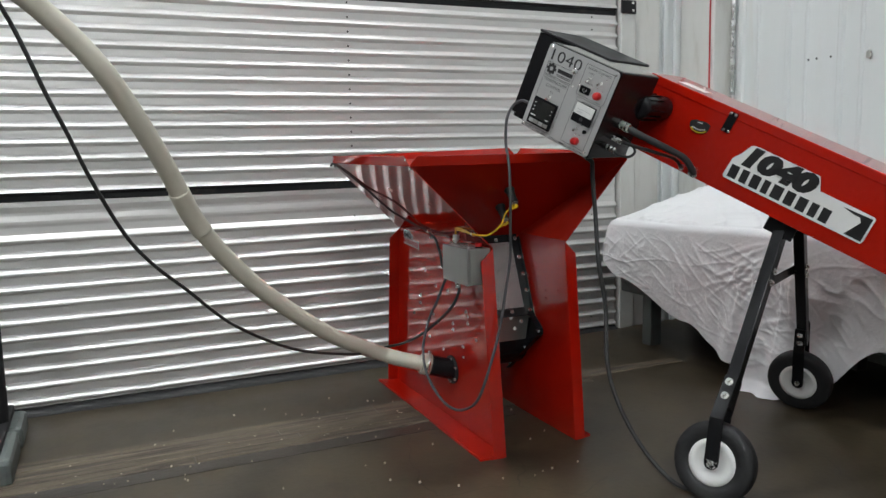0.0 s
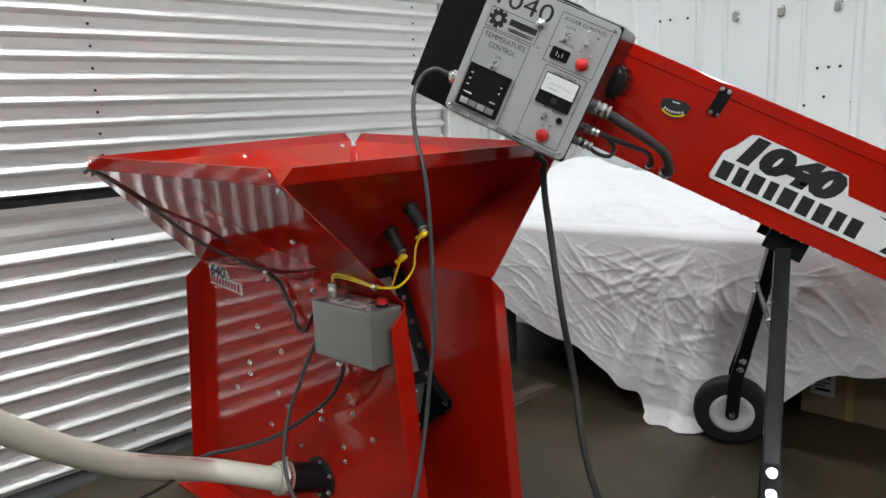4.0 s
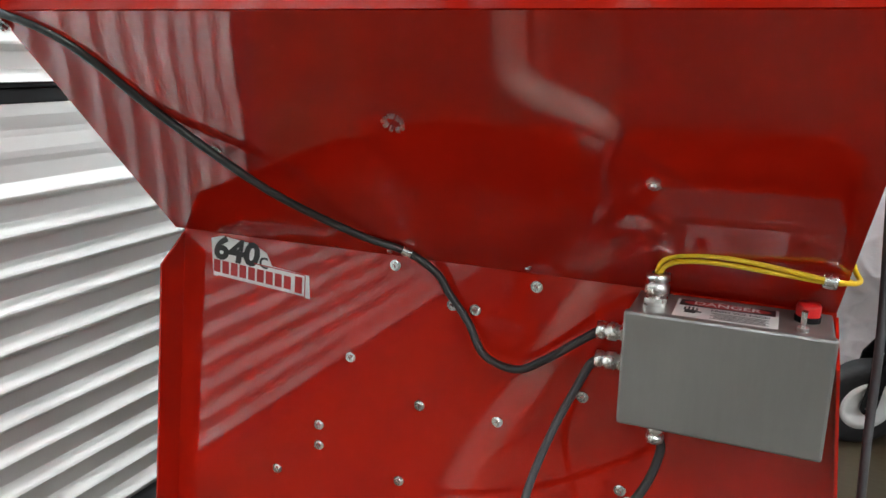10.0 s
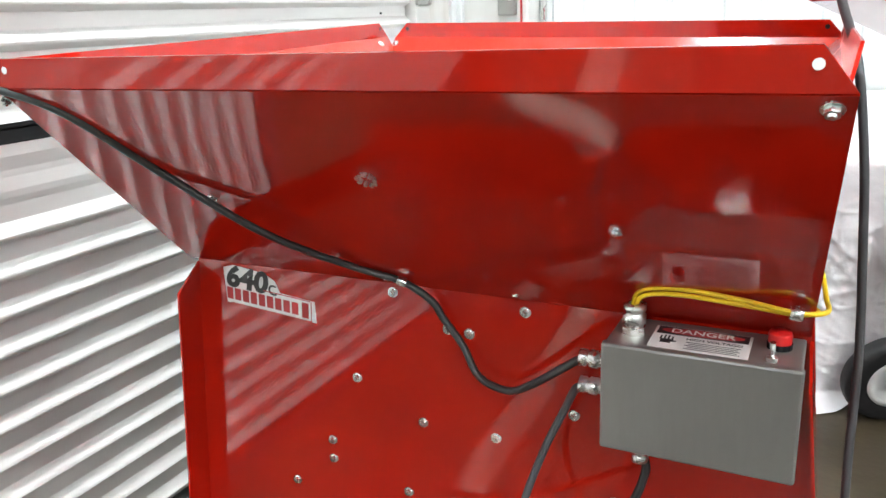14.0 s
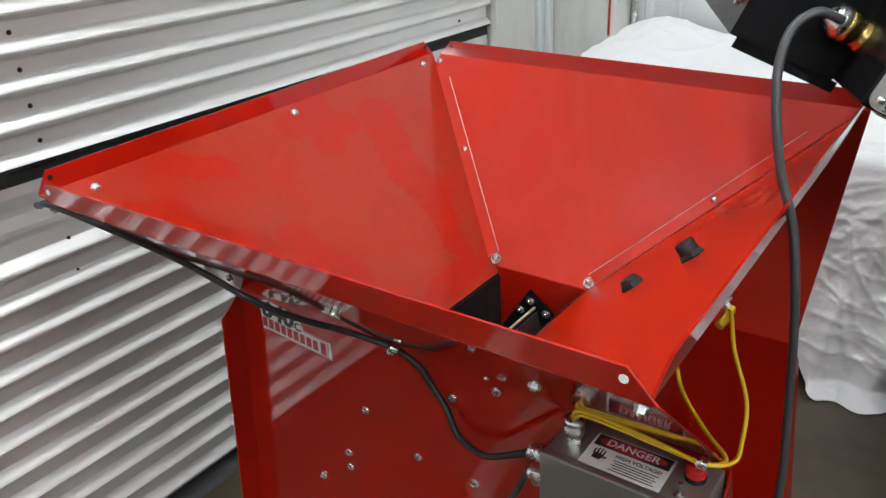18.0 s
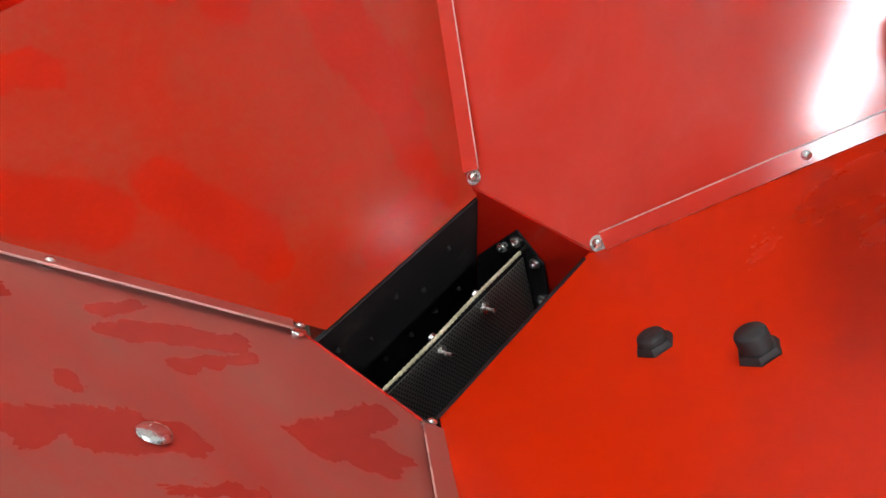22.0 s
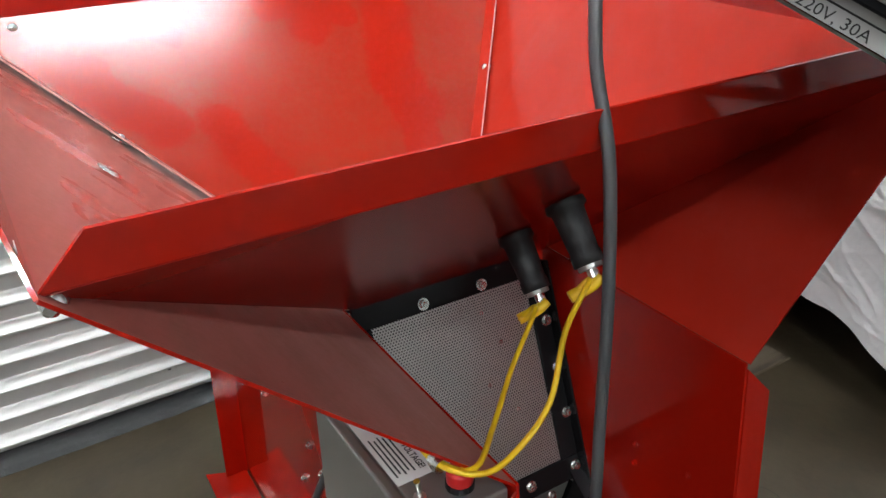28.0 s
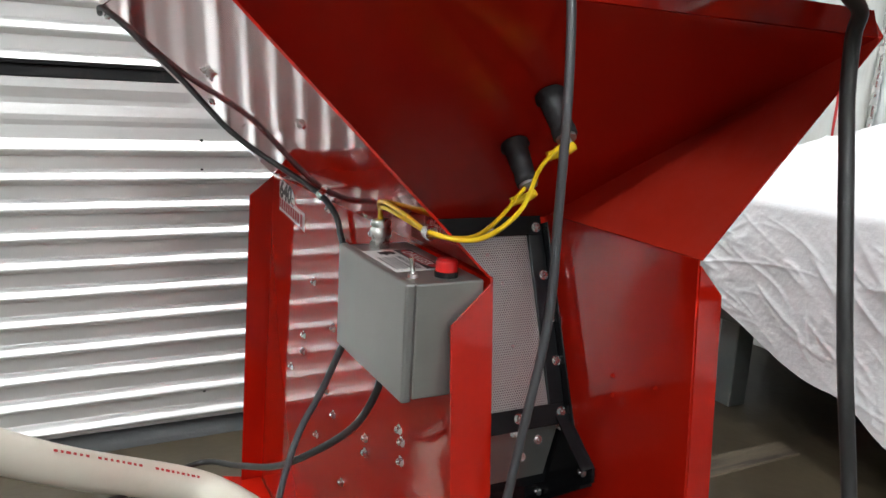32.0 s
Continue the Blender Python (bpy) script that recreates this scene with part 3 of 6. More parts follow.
door = thing("door_1", "ribbed galvanized steel overhead door, closed, with black seals", "door")
tagged(door, kind="structure")
SECTION = 0.885
for k in range(4):
    bm = bmesh.new()
    if k == 0:
        corrugated(bm, -6.0, 1.33, -0.002, SECTION - 0.012, DX, 0.028, 0.0684, 11, 0.020)
    else:
        corrugated(bm, -6.0, 1.33, SECTION * k + 0.02, SECTION * (k + 1) - 0.012, DX, SECTION * k + 0.022, 0.0668, 13, 0.020)
    part("door_panel", bm, DOOR, door, "ribbed galvanized steel panel")
    bm = bmesh.new()
    z = SECTION * (k + 1)
    box(bm, (DX - 0.02, -6, z - 0.014), (DX + 0.004, 1.33, z + 0.014), bevel=0.003)
    box(bm, (DX - 0.02, -6, z + 0.014), (DX + 0.014, 1.33, z + 0.030), bevel=0.003)
    part("door_seal", bm, BLACK_DULL, door, "black rubber seal between panels")
bm = bmesh.new()
rows = []
for k in range(141):
    y = -6.0 + 7.33 * k / 140
    low = floor_z(DX + 0.04, y) + 0.0005
    out = 0.022 + 0.008 * noise.noise((y * 2.3, 0.4, 0)) + 0.005 * noise.noise((y * 11, 0.9, 0))
    rows.append([bm.verts.new((DX + dx, y, low + dz)) for dx, dz in ((-0.02, 0.034), (0.004, 0.033), (0.012, 0.026), (0.016, 0.014), (0.018 + out * 0.5, 0.006), (0.02 + out, 0.0))])
for a, b in zip(rows, rows[1:]):
    for i in range(5):
        bm.faces.new((a[i], b[i], b[i + 1], a[i + 1])).smooth = True
part("bottom_seal", bm, RUBBER, door, "black rubber bottom seal")


def door_screw(bm):
    disc(bm, Matrix.Rotation(math.pi / 2, 4, "Y"), 0.005, 0.004, 8, 0.003)


for k, z in enumerate([0.083 + 0.0726 * i for i in range(10)] + [0.94 + 0.0668 * i for i in range(16)]):
    for y in (-0.215, 1.172, -2.9):
        shared("screw", "door_screw", door_screw, BLACK_DULL, door, pose(DX + 0.0, y, z))
bm = bmesh.new()
box(bm, (DX - 0.12, -6.2, 0), (DX - 0.04, 1.6, 4.3))
solid("wall_west", bm, FAR_WALL, "plain wall behind the overhead door", "wall", "structure")

# the end of the door wall: jamb, posts and sheet up to the corner
bm = bmesh.new()
box(bm, (DX - 0.03, 1.345, 0), (DX + 0.035, 1.44, 4.3), bevel=0.004)
solid("door_jamb", bm, TRIM, "dirty white door jamb with a worn edge", "trim", "structure")
bm = bmesh.new()
box(bm, (DX - 0.03, 1.45, 0), (DX + 0.02, 1.62, 4.3), bevel=0.004)
solid("trim_board", bm, TRIM, "white painted vertical board beside the door", "trim", "structure")
bm = bmesh.new()
box(bm, (DX - 0.03, 1.63, 0), (DX - 0.01, 1.93, 4.3))
for y in (1.66, 1.74, 1.82):
    box(bm, (DX - 0.01, y, 0), (DX + 0.012, y + 0.03, 4.3), bevel=0.004)
solid("wall_corner_sheet", bm, WALL, "white ribbed sheet between door and corner", "wall", "structure")
bm = bmesh.new()
box(bm, (DX - 0.03, 1.80, 0), (DX + 0.255, 1.93, 4.3), bevel=0.006)
solid("corner_post", bm, TRIM, "white painted steel corner post", "post", "structure")
bm = bmesh.new()
hose(bm, [(-0.590, 1.915, 0.0), (-0.590, 1.915, 1.0), (-0.588, 1.914, 2.0), (-0.590, 1.915, 4.2)], 0.012, 10)
solid("conduit", bm, STEEL, "thin grey steel conduit running up the wall", "conduit", "structure")
bm = bmesh.new()
hose(bm, [(-0.637, 1.795, 0.80), (-0.634, 1.793, 1.2), (-0.640, 1.795, 2.2), (-0.637, 1.795, 4.2)], 0.0045, 8)
solid("red_wire", bm, RED_INK, "thin red wire hanging down the corner post", "wire")
ob = thing("conduit_box", "small grey electrical box on the corner post", "electrical box")
bm = bmesh.new()
box(bm, (-0.715, 1.758, 1.05), (-0.650, 1.80, 1.165), bevel=0.006)
part("body", bm, BOX_GREY, ob)
bm = bmesh.new()
box(bm, (-0.675, 1.748, 1.10), (-0.655, 1.758, 1.135), bevel=0.003)
part("switch", bm, STEEL, ob)
for z in (0.55, 1.13, 1.80):
    ob = thing("door_hinge", "grey steel guide bracket at the door's edge", "bracket", "door brackets")
    bm = bmesh.new()
    box(bm, (DX + 0.036, 1.335, z - 0.035), (DX + 0.048, 1.435, z + 0.035), bevel=0.004)
    part("bracket_plate", bm, BLACK_DULL if z > 1.5 else BOX_GREY, ob)
    for dz in (-0.02, 0.02):
        bm = bmesh.new()
        disc(bm, pose(DX + 0.048, 1.41, z + dz, 0, 90, 0), 0.007, 0.005, 8)
        part("bolt", bm, STEEL, ob)

# the long wall: sheet with small vertical ribs
bm = bmesh.new()
NY = 1.94
xs = []
x = -0.62
while x < 7:
    xs += [(x, 0), (x + 0.055, 0), (x + 0.065, 0.010), (x + 0.085, 0.010), (x + 0.095, 0), (x + 0.175, 0), (x + 0.182, 0.005), (x + 0.192, 0.005), (x + 0.199, 0)]
    x += 0.31
rows = [[bm.verts.new((px, NY - d, z)) for px, d in xs] for z in (0, 4.3)]
for i in range(len(xs) - 1):
    bm.faces.new((rows[0][i], rows[0][i + 1], rows[1][i + 1], rows[1][i]))
box(bm, (-0.9, NY + 0.02, 0), (8, NY + 0.12, 4.3))
solid("wall_north", bm, WALL, "white ribbed sheet metal wall with rust marks", "wall", "structure")


def rivet(bm):
    disc(bm, Matrix.Rotation(math.pi / 2, 4, "X"), 0.006, 0.003, 8, 0.004)


for x, z in ((0.553, 1.214), (0.594, 1.216), (0.634, 1.217), (0.511, 1.074), (0.582, 1.106), (0.68, 1.083), (-0.108, 1.449), (-0.06, 1.45), (0.02, 1.45)):
    tagged(shared("wall_hole", "rivet", rivet, BLACK_DULL, None, pose(x, NY - 0.001, z)), "small dark screw hole in the white wall sheet", "screw", "wall screws")
for x in (0.229, 0.41, 0.617):
    ob = thing("wall_clip", "bent grey metal clip screwed to the white wall", "clip", "wall clips")
    bm = bmesh.new()
    box(bm, (x - 0.012, NY - 0.012, 1.42), (x + 0.010, NY + 0.0, 1.452), bevel=0.003)
    part("tab", bm, BOX_GREY, ob)
    bm = bmesh.new()
    hose(bm, [(x, NY - 0.01, 1.455), (x + 0.012, NY - 0.02, 1.462), (x + 0.018, NY - 0.016, 1.44), (x + 0.012, NY - 0.012, 1.415)], 0.003, 6)
    part("hook", bm, STEEL, ob)
outlet = thing("wall_outlet", "grey steel wall plate with four cream sockets", "outlet")
bm = bmesh.new()
box(bm, (0.352, NY - 0.028, 0.79), (0.468, NY, 0.885), bevel=0.006)
part("plate", bm, BENCH, outlet)
for x in (0.388, 0.432):
    for z in (0.817, 0.858):
        bm = bmesh.new()
        disc(bm, pose(x, NY - 0.028, z, 90, 0, 0), 0.0165, 0.004, 16)
        socket = part("socket", bm, WHITE_HOSE, outlet, "cream plastic socket")
        bm = bmesh.new()
        for dx in (-0.006, 0.006):
            box(bm, (x + dx - 0.0012, NY - 0.0325, z - 0.002), (x + dx + 0.0012, NY - 0.032, z + 0.007))
        part("slots", bm, INK, socket)
# unseen ceiling and far walls close the room; their greys limit fill light
for n, lo, hi, mat in (("ceiling", (-9, -11, CEIL_Z), (9, 7, CEIL_Z + 0.1), CEIL), ("wall_south", (-9, -11, 0), (9, -10.9, CEIL_Z), FAR_WALL), ("wall_east", (8.9, -11, 0), (9, 7, CEIL_Z), FAR_WALL)):
    bm = bmesh.new()
    box(bm, lo, hi)
    solid(n, bm, mat, "plain grey sheet metal workshop " + n.split("_")[0], n.split("_")[0], "structure")

# ---- writing ----
def lettering(text, size, m, mat, parent, label="", width=None, shear=0.0, bold=0.0):
    """Words in the built-in font as a thin mesh in the frame m, centred; width squeezes the line to that length."""
    curve = bpy.data.curves.new("lettering", "FONT")
    curve.body, curve.size, curve.align_x, curve.align_y = text, size, "CENTER", "CENTER"
    curve.shear, curve.offset, curve.resolution_u = shear, bold, 3
    ob = bpy.data.objects.new("lettering", curve)
    data = bpy.data.meshes.new_from_object(ob)
    bpy.data.objects.remove(ob)
    bpy.data.curves.remove(curve)
    xs = [v.co.x for v in data.vertices]
    if width and xs:
        k = width / (max(xs) - min(xs))
        for v in data.vertices:
            v.co.x *= k
    data.materials.clear()
    data.materials.append(mat)
    out = new("lettering", data)
    out.parent = parent
    out.matrix_basis = m
    if label:
        tagged(out, label)
    return out


def bars(name, rects, m, mat, parent, label="", lean=0.0, lift=0.0006):
    """Flat printed bars: (x, y, width, height) in the frame m."""
    bm = bmesh.new()
    for x, y, w, h in rects:
        pts = [(x - w / 2 - lean * h / 2, y - h / 2), (x + w / 2 - lean * h / 2, y - h / 2), (x + w / 2 + lean * h / 2, y + h / 2), (x - w / 2 + lean * h / 2, y + h / 2)]
        bm.faces.new([bm.verts.new(m @ Vector((*p, lift))) for p in pts])
    return part(name, bm, mat, parent, label)


def bolt_shape(bm):
    disc(bm, Matrix(), 0.0078, 0.0016, 14)
    disc(bm, Matrix.Translation((0, 0, 0.0016)), 0.0058, 0.0045, 6, 0.0054)
    disc(bm, Matrix.Translation((0, 0, 0.0061)), 0.0034, 0.002, 8, 0.0024)


def rivet_head(bm):
    lathe(bm, Matrix(), [(0.0001, 0.0034), (0.003, 0.0031), (0.0056, 0.0018), (0.0066, 0.0)], 12)


def bolt(parent, place, normal, size=1.0, kind="hex", mat=None):
    n = Vector(normal).normalized()
    m = frame_at(place, (0.31, 0.87, 0.37), n) @ Matrix.Diagonal((size, size, size, 1))
    if kind == "hex":
        return shared("bolt", "bolt" if mat is None else "bolt " + mat.name, bolt_shape, mat or STEEL, parent, m)
    return shared("rivet", "rivet_head", rivet_head, STEEL, parent, m)


def sheet(name, outline, thick, toward, mats, parent, label=""):
    """A bent-metal sheet piece: its outline lies on the side that faces 'toward', which takes the first material."""
    bm = bmesh.new()
    front = plate(bm, outline, thick, up=toward)[: len(outline)]
    keep = set(front)
    for f in bm.faces:
        f.material_index = 0 if set(f.verts) == keep else 1
    big = [f for f in bm.faces if len(f.verts) > 3 and (set(f.verts) == keep or not keep & set(f.verts))]
    if len(front) == 4:
        bmesh.ops.triangulate(bm, faces=big, quad_method="SHORT_EDGE", ngon_method="BEAUTY")
    return part(name, bm, mats, parent, label)


# ---- grinder ----
grinder = thing("grinder", "red enamelled hopper grinder on two bent sheet steel legs", "grinder")
ZB, LIP = 0.7245, 0.030
XB0, XB1, YB, YP, YPB = -0.088, 0.116, 0.150, 0.153, 0.146
# rim corners, front and back, on the two sides
FA, FB, KA, KB = Vector((0.442, -0.449, 0.996)), Vector((0.432, 0.400, 0.995)), Vector((-0.388, -0.455, 1.001)), Vector((-0.388, 0.404, 1.020))
BFA, BFB, BKA, BKB = Vector((XB1, -YB, ZB)), Vector((XB1, YPB - 0.002, ZB)), Vector((XB0, -YB, ZB)), Vector((XB0, YPB - 0.002, ZB))
NF = (BFB - BFA).cross(FA - BFA).normalized()
NK = (KA - BKA).cross(BKB - BKA).normalized()
NF, NK = (NF if NF.z > 0 else -NF), (NK if NK.z > 0 else -NK)
WA = (Vector((0.450, -0.449, 0.996)), Vector((-0.358, -0.460, 1.001)))
WB = (Vector((0.440, 0.400, 0.995)), Vector((-0.374, 0.412, 1.018)))
NA = (Vector((1, 0, 0))).cross(WA[0] - Vector((0.450, -YP, 0.715))).normalized()
NB = (Vector((1, 0, 0))).cross(WB[0] - Vector((0.440, YPB, 0.715))).normalized()
NA, NB = (NA if NA.z > 0 else -NA), (NB if NB.z > 0 else -NB)

low_front = (FA - BFA).normalized() * -0.025
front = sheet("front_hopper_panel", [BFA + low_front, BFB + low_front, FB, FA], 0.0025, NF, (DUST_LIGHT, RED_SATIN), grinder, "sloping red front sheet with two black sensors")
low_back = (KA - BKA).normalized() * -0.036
back = sheet("back_hopper_panel", [BKA + low_back, BKB + low_back, KB, KA], 0.0025, NK, (DUST_SHADED, RED), grinder, "sloping red back sheet with wiped dust")
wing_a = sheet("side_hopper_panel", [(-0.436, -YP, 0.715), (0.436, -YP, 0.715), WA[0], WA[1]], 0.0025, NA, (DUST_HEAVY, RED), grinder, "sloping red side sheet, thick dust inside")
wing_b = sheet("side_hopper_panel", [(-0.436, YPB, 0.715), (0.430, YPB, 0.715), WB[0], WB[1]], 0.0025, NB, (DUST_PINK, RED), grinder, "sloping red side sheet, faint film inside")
# upright rims with cut corners; a small hole at the ends of three of them
for a, b, n, cut, mats, owner in ((FA, FB, (-1, 0, 0), 0.026, (DUST_LIGHT, RED), front), (KA, KB, (1, 0, 0), 0.020, (RED, RED), back), (WA[1], WA[0], (0, 1, 0), 0.022, (RED, RED), wing_a), (WB[1], WB[0], (0, -1, 0), 0.024, (RED, RED), wing_b)):
    d = (b - a).normalized() * cut
    o = -Vector(n) * 0.006
    tall = LIP if owner in (front, wing_a) else 0.027
    sheet("rim", [a, b, b - d + o + Vector((0, 0, tall)), a + d + o + Vector((0, 0, tall))], 0.0025, n, mats, owner)
    if owner == front:
        continue
    for p in (a + d * 1.1, b - d * 1.1):
        bm = bmesh.new()
        disc(bm, frame_at(p + o * 0.6 + Vector((0, 0, tall * 0.6)) + Vector(n) * 0.0004, (0, 0, 1), n), 0.0038, 0.0006, 14)
        disc(bm, frame_at(p + o * 0.6 + Vector((0, 0, tall * 0.6)) - Vector(n) * 0.0030, (0, 0, 1), -Vector(n)), 0.0038, 0.0006, 14)
        # flat discs: white paints the bright view through the hole, black the dark
        part("hole", bm, WHITE if owner == wing_a else BLACK_DULL, owner, "small punched hole")
# seam flanges on the side sheets, bolted
for owner, n, ends in ((wing_a, NA, ((BKA, KA, -1), (BFA, FA, 1))), (wing_b, NB, ((BKB, KB, -1), (BFB, FB, 1)))):
    for lo, hi, s in ends:
        pts = []
        for f, w in ((0.01, 0.0), (0.93, 0.0), (0.87, 0.024), (0.045, 0.024)):
            pts.append(lo.lerp(hi, f) + Vector((-s * w * 1.15, 0, 0)) + n * 0.0026)
        sheet("seam_flange", pts, 0.002, n, (DUST_PINK if owner == wing_b else DUST_HEAVY, EDGE_GLINT), owner)
        # raised pale line stands in for the highlight along the flange edge
        bm = bmesh.new()
        edge_line = [lo.lerp(hi, f) + Vector((-s * 0.024 * 1.15, 0, 0)) + n * 0.0024 for f in (0.045, 0.25, 0.45, 0.65, 0.87)]
        hose(bm, edge_line, 0.0010, 6, 3)
        part("flange_edge", bm, EDGE_GLINT, owner, "worn pale edge of the flange")
        for f in (0.013, 0.5):
            p = lo.lerp(hi, f) + Vector((-s * 0.014, 0, 0)) + n * 0.0028
            bolt(owner, p, n, 0.85, "rivet")
            bolt(owner, p - n * 0.0056, -n, 1.3)
for f in (0.07, 0.52, 0.955):
    bolt(back, (KA.lerp(KB, f) * 0.96 + BKA.lerp(BKB, f) * 0.04) + NK * 0.0003, NK, 1.1, "rivet")
bolt(wing_b, WB[1] + Vector((0.006, -0.012, -0.012)) + NB * 0.001, NB, 1.0, "rivet")
for p in (WA[0] + Vector((-0.014, 0.008, -0.008)), WA[1] + Vector((-0.004, 0.012, -0.012))):
    bolt(wing_a, p - NA * 0.0028, -NA, 1.0)
    bolt(wing_a, p + NA * 0.0006, NA, 1.0, "rivet")
bm = bmesh.new()
lathe(bm, frame_at((lambda p: p - NA * (p - Vector((0, -YP, 0.715))).dot(NA))(Vector((0.030, -0.357, 0.907))) + NA * 0.0006, (1, 0, 0), NA), [(0.0001, 0.003), (0.008, 0.0028), (0.0125, 0.0015), (0.0135, 0.0)], 20)
part("plug_disc", bm, STEEL, wing_a, "round metal knock-out plug")
PLUG = frame_at((lambda p: p - NA * (p - Vector((0, -YP, 0.715))).dot(NA))(Vector((0.031, -0.357, 0.906))) - NA * 0.0027, (1, 0, 0), -NA)
bm = bmesh.new()
lathe(bm, PLUG, [(0.0001, 0.0012), (0.0085, 0.0012), (0.0088, 0.0)], 18)
for k in range(9):
    turn = PLUG @ Matrix.Rotation(k * math.tau / 9, 4, "Z")
    box(bm, (0.0078, -0.0021, 0.0), (0.0092, 0.0021, 0.0068), turn)
    box(bm, (0.0082, -0.0018, 0.0060), (0.0118, 0.0018, 0.0075), turn)
part("plug_claw", bm, STEEL, wing_a, "ring of small bent metal teeth")

# sensors through the front sheet
for i, (x, z, tall) in enumerate(((0.251, 0.839, 0.004), (0.327, 0.905, 0.013))):
    s = Vector((x + 0.002, -0.022 - 0.005 * i, z))
    s -= NF * (s - BFA).dot(NF)
    inside = frame_at(s + NF * 0.0003, (0, 1, 0), NF)
    bm = bmesh.new()
    disc(bm, inside, 0.0180, 0.0035, 6)
    disc(bm, inside @ Matrix.Translation((0, 0, 0.0035)), 0.0178, 0.0045, 6, 0.0158)
    lathe(bm, inside @ Matrix.Translation((0, 0, 0.008)), [(0.0128, 0.0), (0.0128, tall), (0.0116, tall + 0.0018), (0.0001, tall + 0.002)], 24)
    cap = part("sensor_nut", bm, RUBBER, front, "black plastic hex nut")
    outer = frame_at(s - NF * 0.0028, (0, 1, 0), -NF)
    bm = bmesh.new()
    lathe(bm, outer, [(0.018, 0.0), (0.019, 0.006), (0.0155, 0.009), (0.0132, 0.048), (0.0142, 0.050), (0.0142, 0.060), (0.0001, 0.0605)], 24)
    body = part("sensor_body", bm, RUBBER, front, "black plastic level sensor")
    bm = bmesh.new()
    disc(bm, outer @ Matrix.Translation((0, 0, 0.0605)), 0.0115, 0.004, 20)
    part("sensor_end", bm, BOX_GREY, body)
    bm = bmesh.new()
    disc(bm, outer @ Matrix.Translation((0, 0, 0.0645)), 0.0052, 0.010, 12)
    part("stem", bm, STEEL, body)
    tip = outer @ Vector((0, 0, 0.077))
    bm = bmesh.new()
    hose(bm, [tip + Vector((0, 0.004, 0.004)), tip - Vector((0, 0.006, 0.002)), tip - Vector((0.002, 0.020, 0.006)), tip - Vector((0.004, 0.027, 0.009))], 0.0056, 10, 4)
    part("connector", bm, YELLOW, body, "yellow angled cable connector")
    START = tip - Vector((0.004, 0.026, 0.009))
    if i == 0:
        line = [START, (0.318, -0.043, 0.788), (0.352, -0.096, 0.759), (0.400, -0.150, 0.752), (0.440, -0.196, 0.758), (0.422, -0.217, 0.760), (0.374, -0.2195, 0.764), (0.321, -0.219, 0.767), (0.287, -0.215, 0.764), (0.270, -0.209, 0.756), (0.2635, -0.206, 0.744), (0.2625, -0.2055, 0.734)]
    else:
        line = [START, (0.385, -0.039, 0.849), (0.406, -0.082, 0.824), (0.436, -0.121, 0.786), (0.446, -0.162, 0.762), (0.448, -0.196, 0.758), (0.422, -0.2215, 0.763), (0.374, -0.2225, 0.770), (0.321, -0.221, 0.774), (0.284, -0.216, 0.770), (0.266, -0.208, 0.760), (0.260, -0.203, 0.745), (0.2605, -0.2025, 0.734)]
    bm = bmesh.new()
    hose(bm, line, 0.0026, 8, 6)
    part("sensor_cable", bm, YELLOW, grinder, "thin yellow cable with rusty stains")
bm = bmesh.new()
lathe(bm, frame_at((0.422, -0.219, 0.7615), (0, 0, 1), (1.0, 0.05, -0.06)), [(0.0066, -0.006), (0.0074, -0.004), (0.0074, 0.004), (0.0066, 0.006)], 14)
part("cable_clip", bm, STEEL, grinder, "bright cable clip")

# legs: one bent sheet each, wider at the foot, with outward flanges and cut upper corners
for sgn in (-1, 1):
    y = -YP if sgn < 0 else YPB
    KX = -0.421 if sgn < 0 else -0.436
    FX, TX = (0.436, 0.512) if sgn < 0 else (0.428, 0.490)
    leg = sheet("side_panel", [(KX, y, 0.7145), (FX, y, 0.7145), (TX, y, 0.003), (KX - 0.084, y, 0.003)], 0.003, (0, sgn, 0), (RED, RED), grinder, "flared red sheet leg panel")
    for sx in (-1, 1):
        w = 0.046 if sgn < 0 else 0.038
        o = Vector((0, sgn, 0))
        a = Vector((FX + 0.0025 if sx > 0 else KX - 0.0025, y, 0.708))
        b = Vector((TX + 0.0015 if sx > 0 else KX - 0.0855, y, 0.003))
        k = (b - a).normalized()
        sheet("edge_flange", [a, a + k * 0.040 + o * w, b + o * w, b], 0.003, (sx, 0, 0), (RED, RED), leg)
    sheet("foot_flange", [(-0.500, y + sgn * 0.0035, 0.0095), (TX, y + sgn * 0.0035, 0.0095), (TX - 0.012, y + sgn * (0.090 if sgn < 0 else 0.070), 0.0095), (-0.535, y + sgn * (0.082 if sgn < 0 else 0.070), 0.0095)], 0.0092, (0, 0, 1), (RED, RED), leg)
    if sgn < 0:
        leg_a = leg
    else:
        leg_b = leg
for x, z in ((-0.074, 0.700), (0.007, 0.658), (0.116, 0.697), (0.038, 0.656), (-0.143, 0.561), (-0.038, 0.511), (-0.197, 0.448), (0.072, 0.511), (-0.273, 0.360), (-0.198, 0.416), (-0.069, 0.391),
             (0.179, 0.567), (0.232, 0.455), (0.242, 0.442), (0.242, 0.414), (0.115, 0.389), (0.115, 0.366), (0.199, 0.317), (0.198, 0.278), (0.309, 0.367), (0.020, 0.268), (-0.113, 0.291), (-0.028, 0.365)):
    bolt(leg_a, (x, -YP - 0.0002, z), (0, -1, 0), 0.95)
for x, z in ((-0.074, 0.722), (0.110, 0.722)):
    bolt(wing_a, Vector((x, -YP - 0.007, 0.729)) - NA * 0.001, -NA, 0.95)
